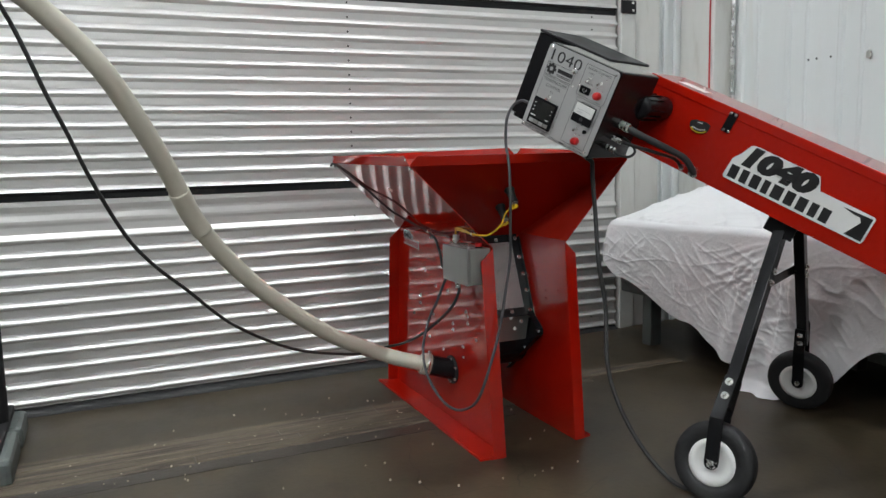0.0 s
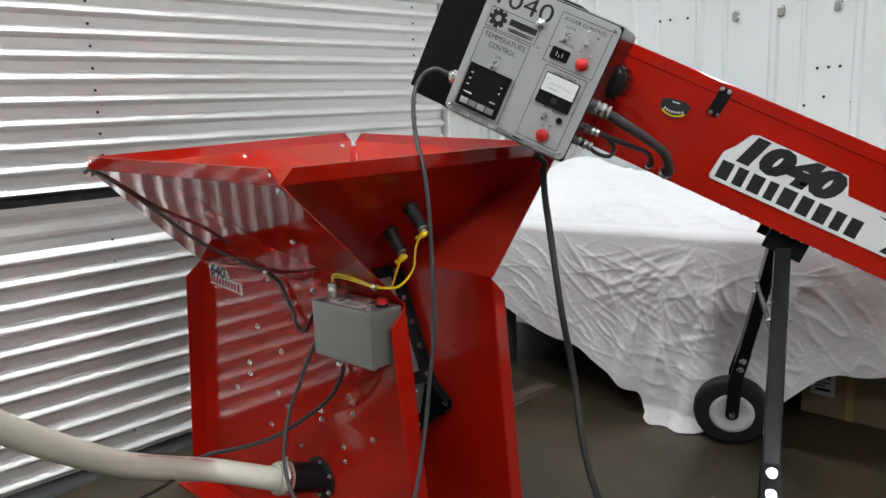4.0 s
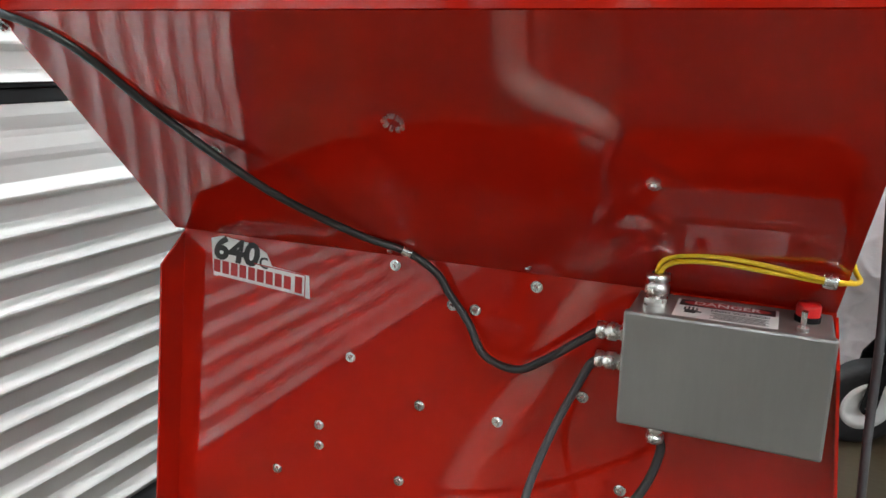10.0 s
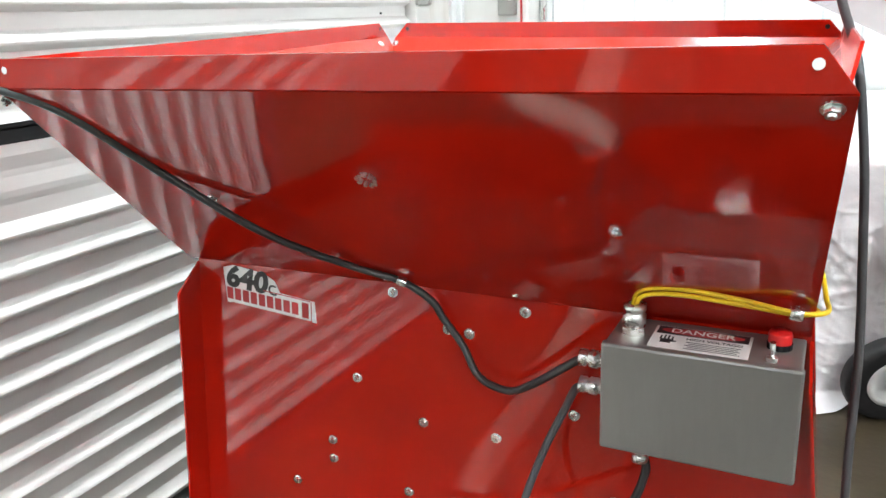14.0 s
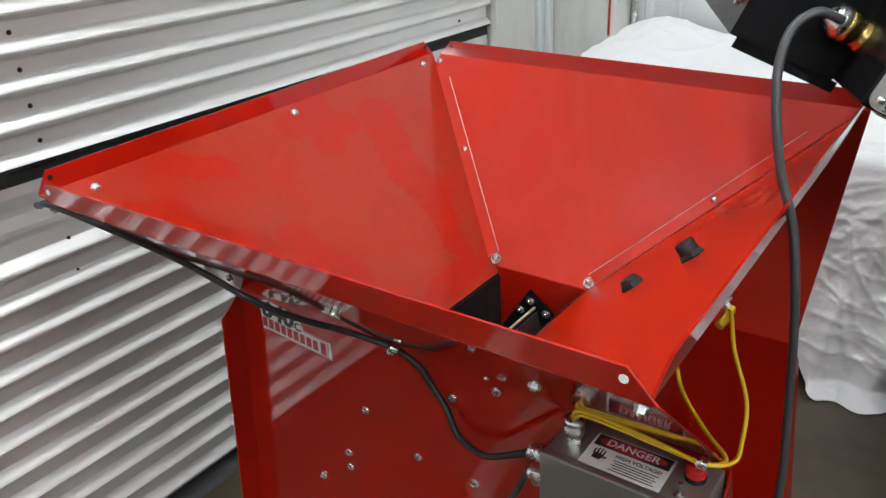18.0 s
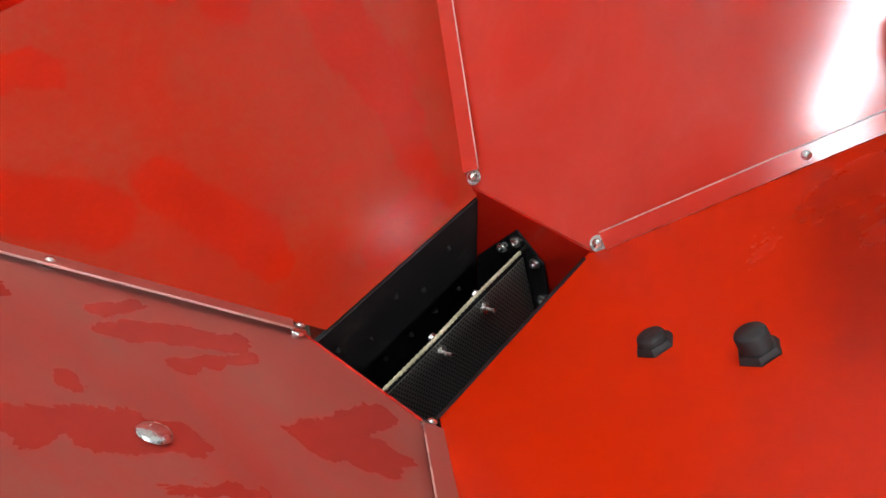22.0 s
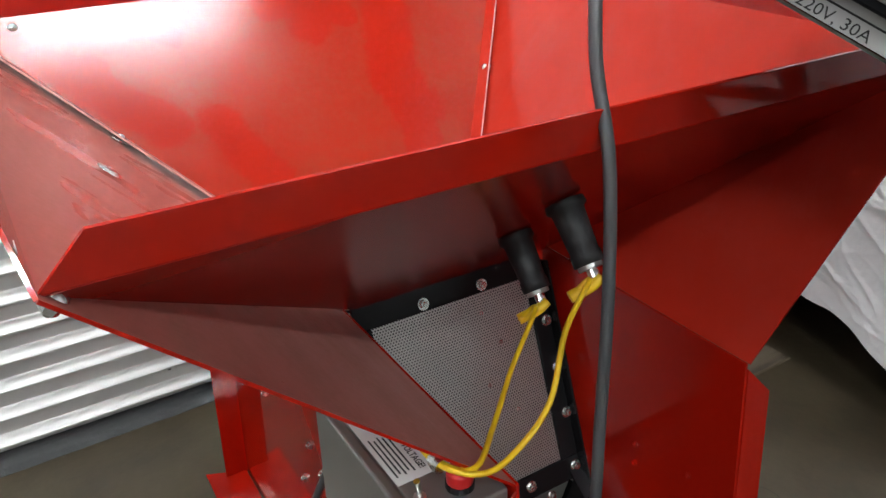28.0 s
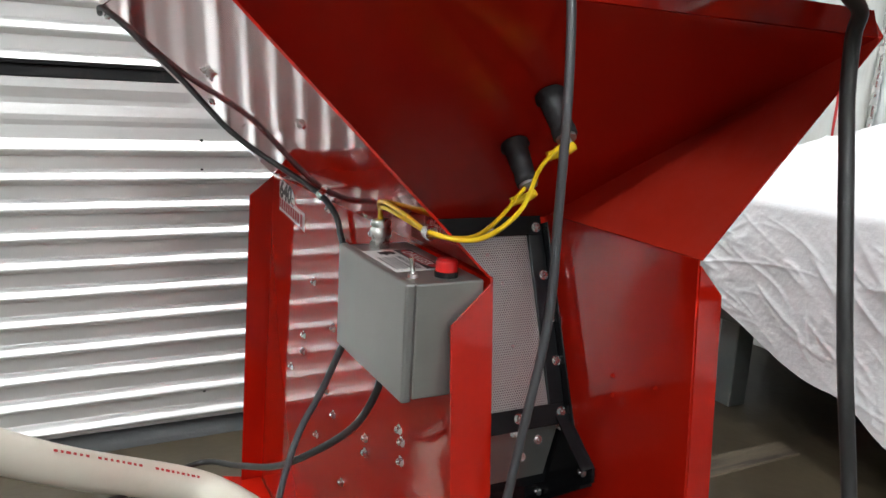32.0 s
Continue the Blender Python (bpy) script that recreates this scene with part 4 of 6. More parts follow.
for x, z in ((0.382, 0.531), (0.300, 0.489), (0.298, 0.517)):
    bolt(leg_b, (x, YPB - 0.0034, z), (0, -1, 0), 0.6, mat=RED)

# badge on the leg: white shape, dark digits, red block print
badge = sheet("badge", [(-0.372, -YP - 0.0008, 0.648), (-0.207, -YP - 0.0008, 0.635), (-0.207, -YP - 0.0008, 0.668), (-0.268, -YP - 0.0008, 0.674), (-0.276, -YP - 0.0008, 0.692), (-0.296, -YP - 0.0008, 0.702), (-0.352, -YP - 0.0008, 0.709), (-0.372, -YP - 0.0008, 0.704)], 0.0006, (0, -1, 0), (WHITE, WHITE), leg_a, "white badge with dark digits and red print")
bm_face = pose(-0.330, -YP - 0.0014, 0.6875, 90, 4, 0)
lettering("640", 0.046, bm_face, INK, badge, width=0.080, shear=0.15, bold=0.0020)
lettering("c", 0.036, bm_face @ Matrix.Translation((0.049, -0.004, 0)), INK, badge, width=0.015)
bars("badge_print", [(-0.066 + 0.0152 * k, 0, 0.0118, 0.019) for k in range(9)], pose(-0.298, -YP - 0.001, 0.6585, 90, 4.5, 0), RED_INK, badge, "row of red printed blocks")
bars("badge_frame", [(0.030, 0.016, 0.085, 0.0016), (0.0, -0.0155, 0.150, 0.0016), (0.0735, 0.0, 0.0016, 0.031), (0.063, 0, 0.012, 0.024)], pose(-0.287, -YP - 0.001, 0.658, 90, 4.5, 0), RED_INK, badge)

# junction box on the leg
BX0, BX1, BY0, BY1, BZ0, BZ1 = 0.2365, 0.4345, -0.247, -0.158, 0.588, 0.7135
bm = bmesh.new()
box(bm, (BX0 + 0.002, BY0 + 0.012, BZ0 + 0.002), (BX1 - 0.002, BY1, BZ1 - 0.002), bevel=0.002)
jbox = part("junction_box", bm, BOX_GREY, grinder, "grey steel junction box")
bm = bmesh.new()
box(bm, (BX0, BY0, BZ0), (BX1, BY0 + 0.0115, BZ1), bevel=0.003)
part("box_cover", bm, BOX_COVER, jbox, "brushed grey steel cover")



def gland(bm, m, r=0.012):
    disc(bm, m, r, 0.008, 6)
    lathe(bm, m @ Matrix.Translation((0, 0, 0.008)), [(r * 0.8, 0), (r * 0.8, 0.004), (r * 0.98, 0.005), (r * 0.98, 0.014), (r * 0.8, 0.016), (r * 0.8, 0.018), (r * 0.95, 0.019), (r * 0.95, 0.026), (r * 0.5, 0.027)], 18)


for m, r in ((frame_at((0.262, -0.204, BZ1 - 0.002), (1, 0, 0), (0, 0, 1)), 0.0130), (frame_at((BX0 + 0.002, -0.213, 0.677), (0, 1, 0), (-1, 0, 0)), 0.0105), (frame_at((BX0 + 0.002, -0.213, 0.643), (0, 1, 0), (-1, 0, 0)), 0.0105), (frame_at((0.273, -0.205, BZ0 + 0.002), (1, 0, 0), (0, 0, -1)), 0.0105)):
    bm = bmesh.new()
    gland(bm, m, r)
    part("cable_gland", bm, STEEL, jbox, "bright metal cable gland")
bm = bmesh.new()
disc(bm, pose(0.408, -0.190, BZ1 - 0.002), 0.0125, 0.006, 20)
base = part("lamp_base", bm, BLACK, jbox)
bm = bmesh.new()
lathe(bm, pose(0.408, -0.190, BZ1 + 0.004), [(0.0115, 0), (0.0118, 0.009), (0.0105, 0.012), (0.0001, 0.0128)], 20)
part("pilot_lamp", bm, BUTTON, base, "red pilot lamp")
bm = bmesh.new()
disc(bm, pose(0.4035, -0.226, BZ1 - 0.002), 0.0055, 0.004, 12)
disc(bm, pose(0.4035, -0.226, BZ1 + 0.002, 8, 0, 0), 0.0022, 0.017, 8, 0.003)
part("toggle_switch", bm, STEEL, jbox)
LB = pose(0.332, -0.2045, BZ1 - 0.0016, 0, 0, 0)
bm = bmesh.new()
plate(bm, [LB @ Vector(p) for p in ((-0.050, -0.030, 0), (0.050, -0.030, 0), (0.050, 0.030, 0), (-0.050, 0.030, 0))], 0.0005, (0, 0, -1))
tag = part("warning_label", bm, WHITE, jbox, "white warning label with red and black print")
LT = LB @ Matrix.Translation((0, 0, 0.0004))
bars("label_band", [(0, 0.0175, 0.094, 0.021)], LT, INK, tag)
bm = bmesh.new()
bmesh.ops.create_circle(bm, cap_ends=True, segments=28, radius=1)
bmesh.ops.transform(bm, matrix=LT @ Matrix.Translation((0, 0.0175, 0.0009)) @ Matrix.Diagonal((0.043, 0.0092, 1, 1)), verts=bm.verts)
part("label_oval", bm, RED_INK, tag)
lettering("DANGER", 0.0165, LT @ Matrix.Translation((0, 0.0172, 0.0012)), WHITE, tag, width=0.066, bold=0.0003)
lettering("HIGH VOLTAGE!", 0.0085, LT @ Matrix.Translation((0.014, -0.001, 0.0008)), INK, tag, width=0.056, bold=0.0002)
bars("small_print", [(0.014, -0.0085 - 0.0042 * k, 0.055 - 0.006 * (k % 2), 0.0016) for k in range(5)], LT, INK, tag)
bm = bmesh.new()
for dx, dy, w, h in ((0, 0, 0.011, 0.010), (-0.006, 0.008, 0.002, 0.009), (-0.002, 0.0095, 0.002, 0.011), (0.002, 0.0095, 0.002, 0.011), (0.006, 0.008, 0.002, 0.009), (0.008, 0.001, 0.006, 0.003)):
    plate(bm, [LT @ Vector((-0.034 + dx + sx * w / 2, -0.011 + dy + sy * h / 2, 0.0003)) for sx, sy in ((-1, -1), (1, -1), (1, 1), (-1, 1))], 0.0003, (0, 0, -1))
part("hazard_sign", bm, INK, tag, "small black warning symbol")

# the works between the legs: feed throat, screen, rotor housing
bm = bmesh.new()
box(bm, (-0.071, -YP + 0.004, 0.36), (-0.065, YPB - 0.004, 0.701))
throat = part("throat", bm, BLACK_DULL, grinder, "black steel feed throat")
bm = bmesh.new()
box(bm, (-0.060, -YP + 0.004, 0.40), (0.20, YPB - 0.004, 0.408))
part("throat_floor", bm, BLACK_DULL, throat)
for y in (-0.148, 0.1395):
    bm = bmesh.new()
    plate(bm, [(-0.0595, y, 0.41), (-0.0595, y, 0.60), (0.0, y, 0.69), (0.045, y, 0.655), (0.10, y, 0.41)], 0.0025, (0, 1 if y > 0 else -1, 0))
    part("cheek_plate", bm, BLACK, throat, "black end plate with bolts")
bm = bmesh.new()
plate(bm, [(0.008, -0.145, 0.655), (0.008, 0.136, 0.655), (0.052, 0.136, 0.50), (0.052, -0.145, 0.50)], 0.004, (-1, 0, 0))
baffle = part("baffle", bm, BLACK, throat, "black hanging baffle plate")
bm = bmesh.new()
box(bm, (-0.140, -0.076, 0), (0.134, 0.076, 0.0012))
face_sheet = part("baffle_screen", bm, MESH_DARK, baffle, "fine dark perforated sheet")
lean = Vector((0.044, 0, -0.155)).normalized()
face_sheet.matrix_basis = Matrix.Translation((0.0352, 0, 0.5775)) @ Matrix(((0, 1, 0), -lean, Vector((0, 1, 0)).cross(-lean))).transposed().to_4x4()
bm = bmesh.new()
hose(bm, [(0.010, -0.147, 0.655), (0.011, -0.05, 0.656), (0.009, 0.04, 0.656), (0.010, 0.135, 0.657)], 0.0019, 8, 26, 0.6)
part("grit_edge", bm, GREASE, baffle, "edge caked with pale grit")
for y in (0.045, -0.038):
    bm = bmesh.new()
    disc(bm, frame_at((0.0195, y, 0.641), (0, 1, 0), (0.9, 0.1, 0.25)), 0.0072, 0.005, 6)
    disc(bm, frame_at((0.0240, y, 0.6422), (0, 1, 0), (0.9, 0.1, 0.25)), 0.0031, 0.013, 10)
    part("stud", bm, STEEL, baffle)
    bm = bmesh.new()
    disc(bm, frame_at((0.006, y + 0.004, 0.650), (0, 1, 0), (-0.9, -0.1, 0.25)), 0.005, 0.005, 6)
    part("stud_nut", bm, STEEL, baffle)
for x, z in ((0.0, 0.668), (0.032, 0.650), (0.050, 0.590), (-0.02, 0.645)):
    bolt(throat, (x, 0.1368, z), (0, -1, 0), 1.0)
for k in range(5):
    bolt(throat, (-0.0648, -0.12 + 0.05 * k, 0.66 - 0.035 * (k % 2)), (1, 0, 0), 0.6, mat=BLACK_DULL)
    bolt(throat, (-0.0648, -0.10 + 0.05 * k, 0.56), (1, 0, 0), 0.6, mat=BLACK_DULL)

# the perforated front screen in its frame: leans out towards the bottom
S0, S1 = Vector((0.099, 0, 0.712)), Vector((0.206, 0, 0.435))
SU = Vector((0, 1, 0))
SV = (S0 - S1).normalized()
SN = SU.cross(SV)
SM = Matrix.Translation((S0 + S1) / 2) @ Matrix((SU, SV, SN)).transposed().to_4x4()
bm = bmesh.new()
box(bm, (-0.125, -0.144, -0.001), (0.106, 0.119, 0.0012))
screen = part("screen", bm, MESH_LIGHT, grinder, "bright perforated steel screen in a black frame")
screen.matrix_basis = SM
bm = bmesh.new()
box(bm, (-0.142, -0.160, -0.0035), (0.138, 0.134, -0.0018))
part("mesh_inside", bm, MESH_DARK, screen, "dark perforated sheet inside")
for lo, hi in (((-0.1435, 0.117, 0.0), (0.131, 0.150, 0.006)), ((-0.1435, -0.174, 0.0), (0.131, -0.142, 0.006)), ((-0.1435, -0.142, 0.0), (-0.123, 0.117, 0.006)), ((0.104, -0.142, 0.0), (0.131, 0.117, 0.006))):
    bm = bmesh.new()
    box(bm, lo, hi, bevel=0.0015)
    part("frame_bar", bm, BLACK, screen, "black painted frame bar")
# angle iron beside the frame: a raised bright-edged web and a flat bolted to the leg
bm = bmesh.new()
box(bm, (0.1312, -0.178, -0.002), (0.1342, 0.134, 0.020), bevel=0.0008)
part("frame_flange", bm, BLACK, screen)
bm = bmesh.new()
box(bm, (0.1344, -0.182, -0.001), (0.1420, 0.130, 0.004), bevel=0.0012)
part("side_angle", bm, BLACK, screen, "black angle iron along the leg")
for u, v in ((-0.051, 0.127), (0.035, 0.127), (0.119, 0.128), (0.122, 0.053), (0.124, -0.014), (0.125, -0.079), (0.122, -0.156), (0.046, -0.156), (-0.045, -0.156), (-0.133, 0.060), (-0.133, -0.06)):
    bolt(screen, (u, v, 0.006), (0, 0, 1), 1.0)
for v, size in ((0.053, 0.6), (-0.020, 0.95), (-0.081, 0.6), (-0.152, 1.0), (-0.176, 0.9)):
    bolt(screen, (0.1385, v, 0.0042), (0, 0, 1), size)
for u, v in ((0.03, 0.09), (0.05, 0.045), (0.02, -0.005), (0.055, -0.05)):
    bolt(screen, (u, v, 0.0012), (0, 0, 1), 0.45, "rivet")

bm = bmesh.new()
disc(bm, frame_at((0.055, -YP + 0.006, 0.315), (1, 0, 0), (0, 1, 0)), 0.125, YP + YPB - 0.012, 36)
housing = part("rotor_housing", bm, BLACK, grinder, "black steel rotor housing")
bm = bmesh.new()
plate(bm, [(0.208, -YP + 0.006, 0.412), (0.208, YPB - 0.022, 0.412), (0.180, YPB - 0.022, 0.31), (0.180, -YP + 0.006, 0.31)], 0.004, (1, 0, 0))
part("apron", bm, BOX_GREY, housing, "dull grey apron plate below the screen")
# corner-standing square end plate bolted inside the leg, with a folded edge
EDGE = [(0.290, 0.372), (0.292, 0.350), (0.052, 0.166), (0.030, 0.168), (-0.120, 0.330), (0.075, 0.470), (0.180, 0.455)]
bm = bmesh.new()
plate(bm, [(x, YPB - 0.016, z) for x, z in EDGE], 0.005, (0, -1, 0))
part("end_plate", bm, BLACK, housing, "black steel end plate")
for a, b, deep in ((EDGE[0], EDGE[6], 0.018), (EDGE[1], EDGE[2], 0.022)):
    bm = bmesh.new()
    plate(bm, [(a[0], YPB - 0.0165, a[1]), (b[0], YPB - 0.0165, b[1]), (b[0], YPB - 0.0165 - deep, b[1]), (a[0], YPB - 0.0165 - deep, a[1])], 0.004, (0, 0, 1))
    part("plate_fold", bm, BLACK, housing)
for x, z in ((0.276, 0.362), (0.172, 0.276), (0.062, 0.192), (0.212, 0.408)):
    bolt(housing, (x, YPB - 0.0212, z), (0, -1, 0), 1.05)
for p in ((0.209, 0.088, 0.388), (0.206, 0.062, 0.362), (0.207, 0.045, 0.405), (0.202, -0.03, 0.37)):
    bolt(housing, p, (0.94, -0.1, 0.28), 0.9)

# outlet port on the leg, with the hose clamp
PORT = Vector((0.098, -YP - 0.0005, 0.205))
PD = Vector((-0.20, -0.93, 0.27)).normalized()
bm = bmesh.new()
disc(bm, frame_at(PORT, (1, 0, 0), (0, -1, 0)), 0.054, 0.007, 28)
port = part("outlet_port", bm, BLACK_DULL, grinder, "black flanged outlet port")
for a in range(6):
    bolt(port, PORT + Vector((0.046 * math.cos(a * 1.047 + 0.4), -0.007, 0.046 * math.sin(a * 1.047 + 0.4))), (0, -1, 0), 0.9)
bm = bmesh.new()
disc(bm, frame_at(PORT + PD * -0.004, (1, 0, 0), PD), 0.039, 0.13, 28)
part("pipe", bm, BLACK, port)

# ---- hose, cables ----
hose_line = [PORT + PD * 0.10, PORT + PD * 0.135, (-0.075, -0.361, 0.248), (-0.023, -0.589, 0.366), (0.050, -0.800, 0.527), (0.115, -0.952, 0.676), (0.187, -1.075, 0.835), (0.277, -1.156, 1.002), (0.365, -1.235, 1.146), (0.441, -1.316, 1.272), (0.473, -1.400, 1.369), (0.508, -1.497, 1.455), (0.560, -1.648, 1.565), (0.609, -1.830, 1.650), (0.628, -2.100, 1.661), (0.600, -2.500, 1.550), (0.600, -2.900, 1.100), (0.580, -3.100, 0.500), (0.560, -3.150, 0.035)]
white_hose = thing("hose", "cream plastic suction hose clamped to the outlet port", "hose")
bm = bmesh.new()
hose(bm, hose_line, 0.0290, 20, 10)
part("hose_tube", bm, WHITE_HOSE, white_hose)
bm = bmesh.new()
hose(bm, [p for p in spline(hose_line, 10) if p.y > -1.25 and 0.80 < p.z < 0.945], 0.0318, 20, 3)
part("sleeve", bm, WHITE_HOSE, white_hose, "cream joint sleeve")
bm = bmesh.new()
cuff = frame_at(PORT + PD * 0.092, (1, 0, 0), PD)
lathe(bm, cuff, [(0.030, 0.0), (0.0405, 0.0), (0.0405, 0.030), (0.036, 0.038), (0.030, 0.040)], 26)
part("hose_cuff", bm, WHITE_HOSE, white_hose)
bm = bmesh.new()
lathe(bm, cuff @ Matrix.Translation((0, 0, 0.006)), [(0.0395, 0.0), (0.0418, 0.001), (0.0418, 0.011), (0.0395, 0.012)], 26)
box(bm, (-0.008, 0.040, 0.001), (0.012, 0.052, 0.011), cuff @ Matrix.Translation((0, 0, 0.006)), bevel=0.002)
part("hose_clamp", bm, STEEL, white_hose, "bright worm-drive hose clamp")


bm = bmesh.new()
rng = random.Random(8)
a, b = Vector(hose_line[2]), Vector(hose_line[3])
along_hose = (b - a).normalized()
outward = Vector((0.5, 0.1, 0.85))
outward = (outward - along_hose * outward.dot(along_hose)).normalized()
across_hose = along_hose.cross(outward)
for k in range(26):
    w = rng.uniform(0.004, 0.007)
    p = a.lerp(b, 0.08 + 0.9 * k / 26) + outward * (0.0295 + 0.002 * math.sin(math.pi * k / 26))
    if k in (9, 10, 19):
        continue
    bm.faces.new([bm.verts.new(p + along_hose * u + across_hose * v) for u, v in ((-w / 2, -0.0022), (w / 2, -0.0022), (w / 2, 0.0022), (-w / 2, 0.0022))])
tagged(part("hose_print", bm, RED_INK, white_hose, "row of tiny red print"), kind="stuff")


def cable(name, label, points, r, mat, steps=8):
    bm = bmesh.new()
    hose(bm, points, r, 10, steps)
    return solid(name, bm, mat, label, "cable", smooth=False)


cable("long_cable", "thin black cable sagging from the junction box past the hose", [(0.273, -0.205, 0.570), (0.280, -0.207, 0.541), (0.257, -0.225, 0.485), (0.192, -0.250, 0.425), (0.083, -0.278, 0.351), (-0.044, -0.306, 0.294), (-0.129, -0.354, 0.265), (-0.043, -0.481, 0.277), (0.045, -0.592, 0.312), (0.158, -0.739, 0.367), (0.260, -0.870, 0.438), (0.379, -1.020, 0.545), (0.482, -1.144, 0.671), (0.553, -1.226, 0.753), (0.621, -1.293, 0.842), (0.703, -1.361, 0.982), (0.764, -1.409, 1.106), (0.795, -1.440, 1.181), (0.845, -1.506, 1.352), (0.890, -1.590, 1.471), (0.920, -1.780, 1.588), (0.900, -2.200, 1.550), (0.900, -2.700, 1.000), (0.900, -2.900, 0.006)], 0.0050, CABLE)
cable("sensor_lead", "black cable clipped up the hopper side to its rim", [(0.208, -0.213, 0.6770), (0.192, -0.212, 0.6650), (0.137, -0.191, 0.6190), (0.100, -0.177, 0.5970), (0.057, -0.169, 0.6050), (0.033, -0.163, 0.6416), (0.006, -0.163, 0.6760), (-0.010, -0.165, 0.7000), (-0.046, -0.177, 0.7262), (-0.103, -0.204, 0.7490), (-0.171, -0.286, 0.8100), (-0.254, -0.355, 0.8940), (-0.295, -0.430, 0.9679), (-0.349, -0.461, 0.9971), (-0.374, -0.463, 0.9920), (-0.384, -0.462, 0.9900)], 0.0048, CABLE)
ob = thing("lead_clip", "bright metal clip holding the cable to the hopper edge", "clip")
bm = bmesh.new()
lathe(bm, frame_at((-0.046, -0.177, 0.7262), (0, 0, 1), (-0.102, -0.041, 0.052)), [(0.0062, -0.006), (0.0072, 0.0), (0.0062, 0.006)], 12)
part("band", bm, STEEL, ob)
cable("control_lead", "black cable looping from the control box to the junction box", [(0.452, -0.011, 1.192), (0.431, -0.030, 1.202), (0.414, -0.054, 1.186), (0.413, -0.078, 1.140), (0.430, -0.092, 1.060), (0.453, -0.094, 0.990), (0.468, -0.099, 0.894), (0.477, -0.105, 0.788), (0.484, -0.111, 0.680), (0.485, -0.133, 0.555), (0.489, -0.158, 0.441), (0.500, -0.208, 0.307), (0.485, -0.244, 0.208), (0.427, -0.269, 0.163), (0.356, -0.285, 0.154), (0.286, -0.298, 0.178), (0.211, -0.307, 0.235), (0.160, -0.300, 0.307), (0.144, -0.281, 0.376), (0.137, -0.259, 0.431), (0.142, -0.233, 0.484), (0.161, -0.214, 0.548), (0.182, -0.201, 0.599), (0.200, -0.213, 0.637), (0.214, -0.213, 0.643)], 0.0048, GREY_CABLE)
cable("power_cable", "thick black power cable hanging from the control box to the floor", [(0.598, 0.118, 1.026), (0.592, 0.116, 1.010), (0.591, 0.140, 0.995), (0.581, 0.150, 0.971), (0.585, 0.150, 0.915), (0.597, 0.149, 0.848), (0.609, 0.145, 0.793), (0.641, 0.134, 0.658), (0.662, 0.146, 0.519), (0.713, 0.116, 0.351), (0.762, 0.120, 0.232), (0.835, 0.141, 0.124), (0.911, 0.172, 0.046), (0.976, 0.207, 0.008), (1.060, 0.280, 0.009), (1.200, 0.320, 0.009), (1.500, 0.300, 0.009), (2.200, 0.500, 0.009)], 0.0076, CABLE)

# ---- conveyor ----
PSI, ALPHA = radians(25), radians(25.5)
E1 = Vector((math.cos(ALPHA) * math.cos(PSI), math.cos(ALPHA) * math.sin(PSI), -math.sin(ALPHA)))
EV = Vector((-math.sin(PSI), math.cos(PSI), 0))
E3 = E1.cross(EV)
CM = Matrix.Translation((0.722, 0.478, 1.101)) @ Matrix((E1, EV, E3)).transposed().to_4x4()
CI = CM.inverted()
conveyor = thing("conveyor", "red inclined conveyor with a grey control box on wheeled legs", "conveyor", m=CM)
TW, TT, TB, TE = 0.24, 0.070, -0.160, 2.45
T0 = -0.225
# body: open box of sheet steel with a separate lid
for n, lo, hi in (("trough_floor", (T0 + 0.007, 0.003, TB), (TE, TW - 0.003, TB + 0.003)), ("trough_side", (T0, TW - 0.003, TB), (TE, TW, TT)), ("trough_side", (T0, 0.0, TB), (TE, 0.003, TT))):
    bm = bmesh.new()
    box(bm, lo, hi)
    tube = part(n, bm, RED, conveyor, "long red sheet steel " + n.replace("_", " "))
bm = bmesh.new()
box(bm, (T0 - 0.01, -0.0035, TT - 0.004), (TE, TW + 0.004, TT + 0.027), bevel=0.003)
lid = part("lid", bm, RED, conveyor, "red lid with a folded edge")
bm = bmesh.new()
box(bm, (T0 + 0.004, 0.003, TB + 0.003), (T0 + 0.007, TW - 0.003, TT))
part("end_plate", bm, RED, tube)
bm = bmesh.new()
plate(bm, [(-0.16, 0.06, TT + 0.0275), (-0.06, 0.06, TT + 0.0275), (-0.06, 0.13, TT + 0.0275), (-0.16, 0.13, TT + 0.0275)], 0.0006, (0, 0, -1))
part("paper_tag", bm, WHITE, lid, "small white paper label")


def side(a, c, lift=0.0):
    """A frame on the trough's near side: x along it, y up across it, z out of it."""
    return pose(a, -0.0035 - lift, c, 90, 0, 0)


# latch
bm = bmesh.new()
box(bm, (-0.0145, -0.034, 0.0), (0.0145, 0.034, 0.004), side(0.086, 0.052) @ pose(0, 0, 0, 0, 0, -4), bevel=0.0012)
latch = part("latch", bm, BLACK, conveyor, "black strap latch with four screws")
for dx in (-0.008, 0.009):
    for dy in (-0.028, 0.028):
        bm = bmesh.new()
        disc(bm, side(0.086 + dx, 0.052 + dy, 0.004), 0.0052, 0.003, 12, 0.003)
        part("latch_screw", bm, STEEL, latch)
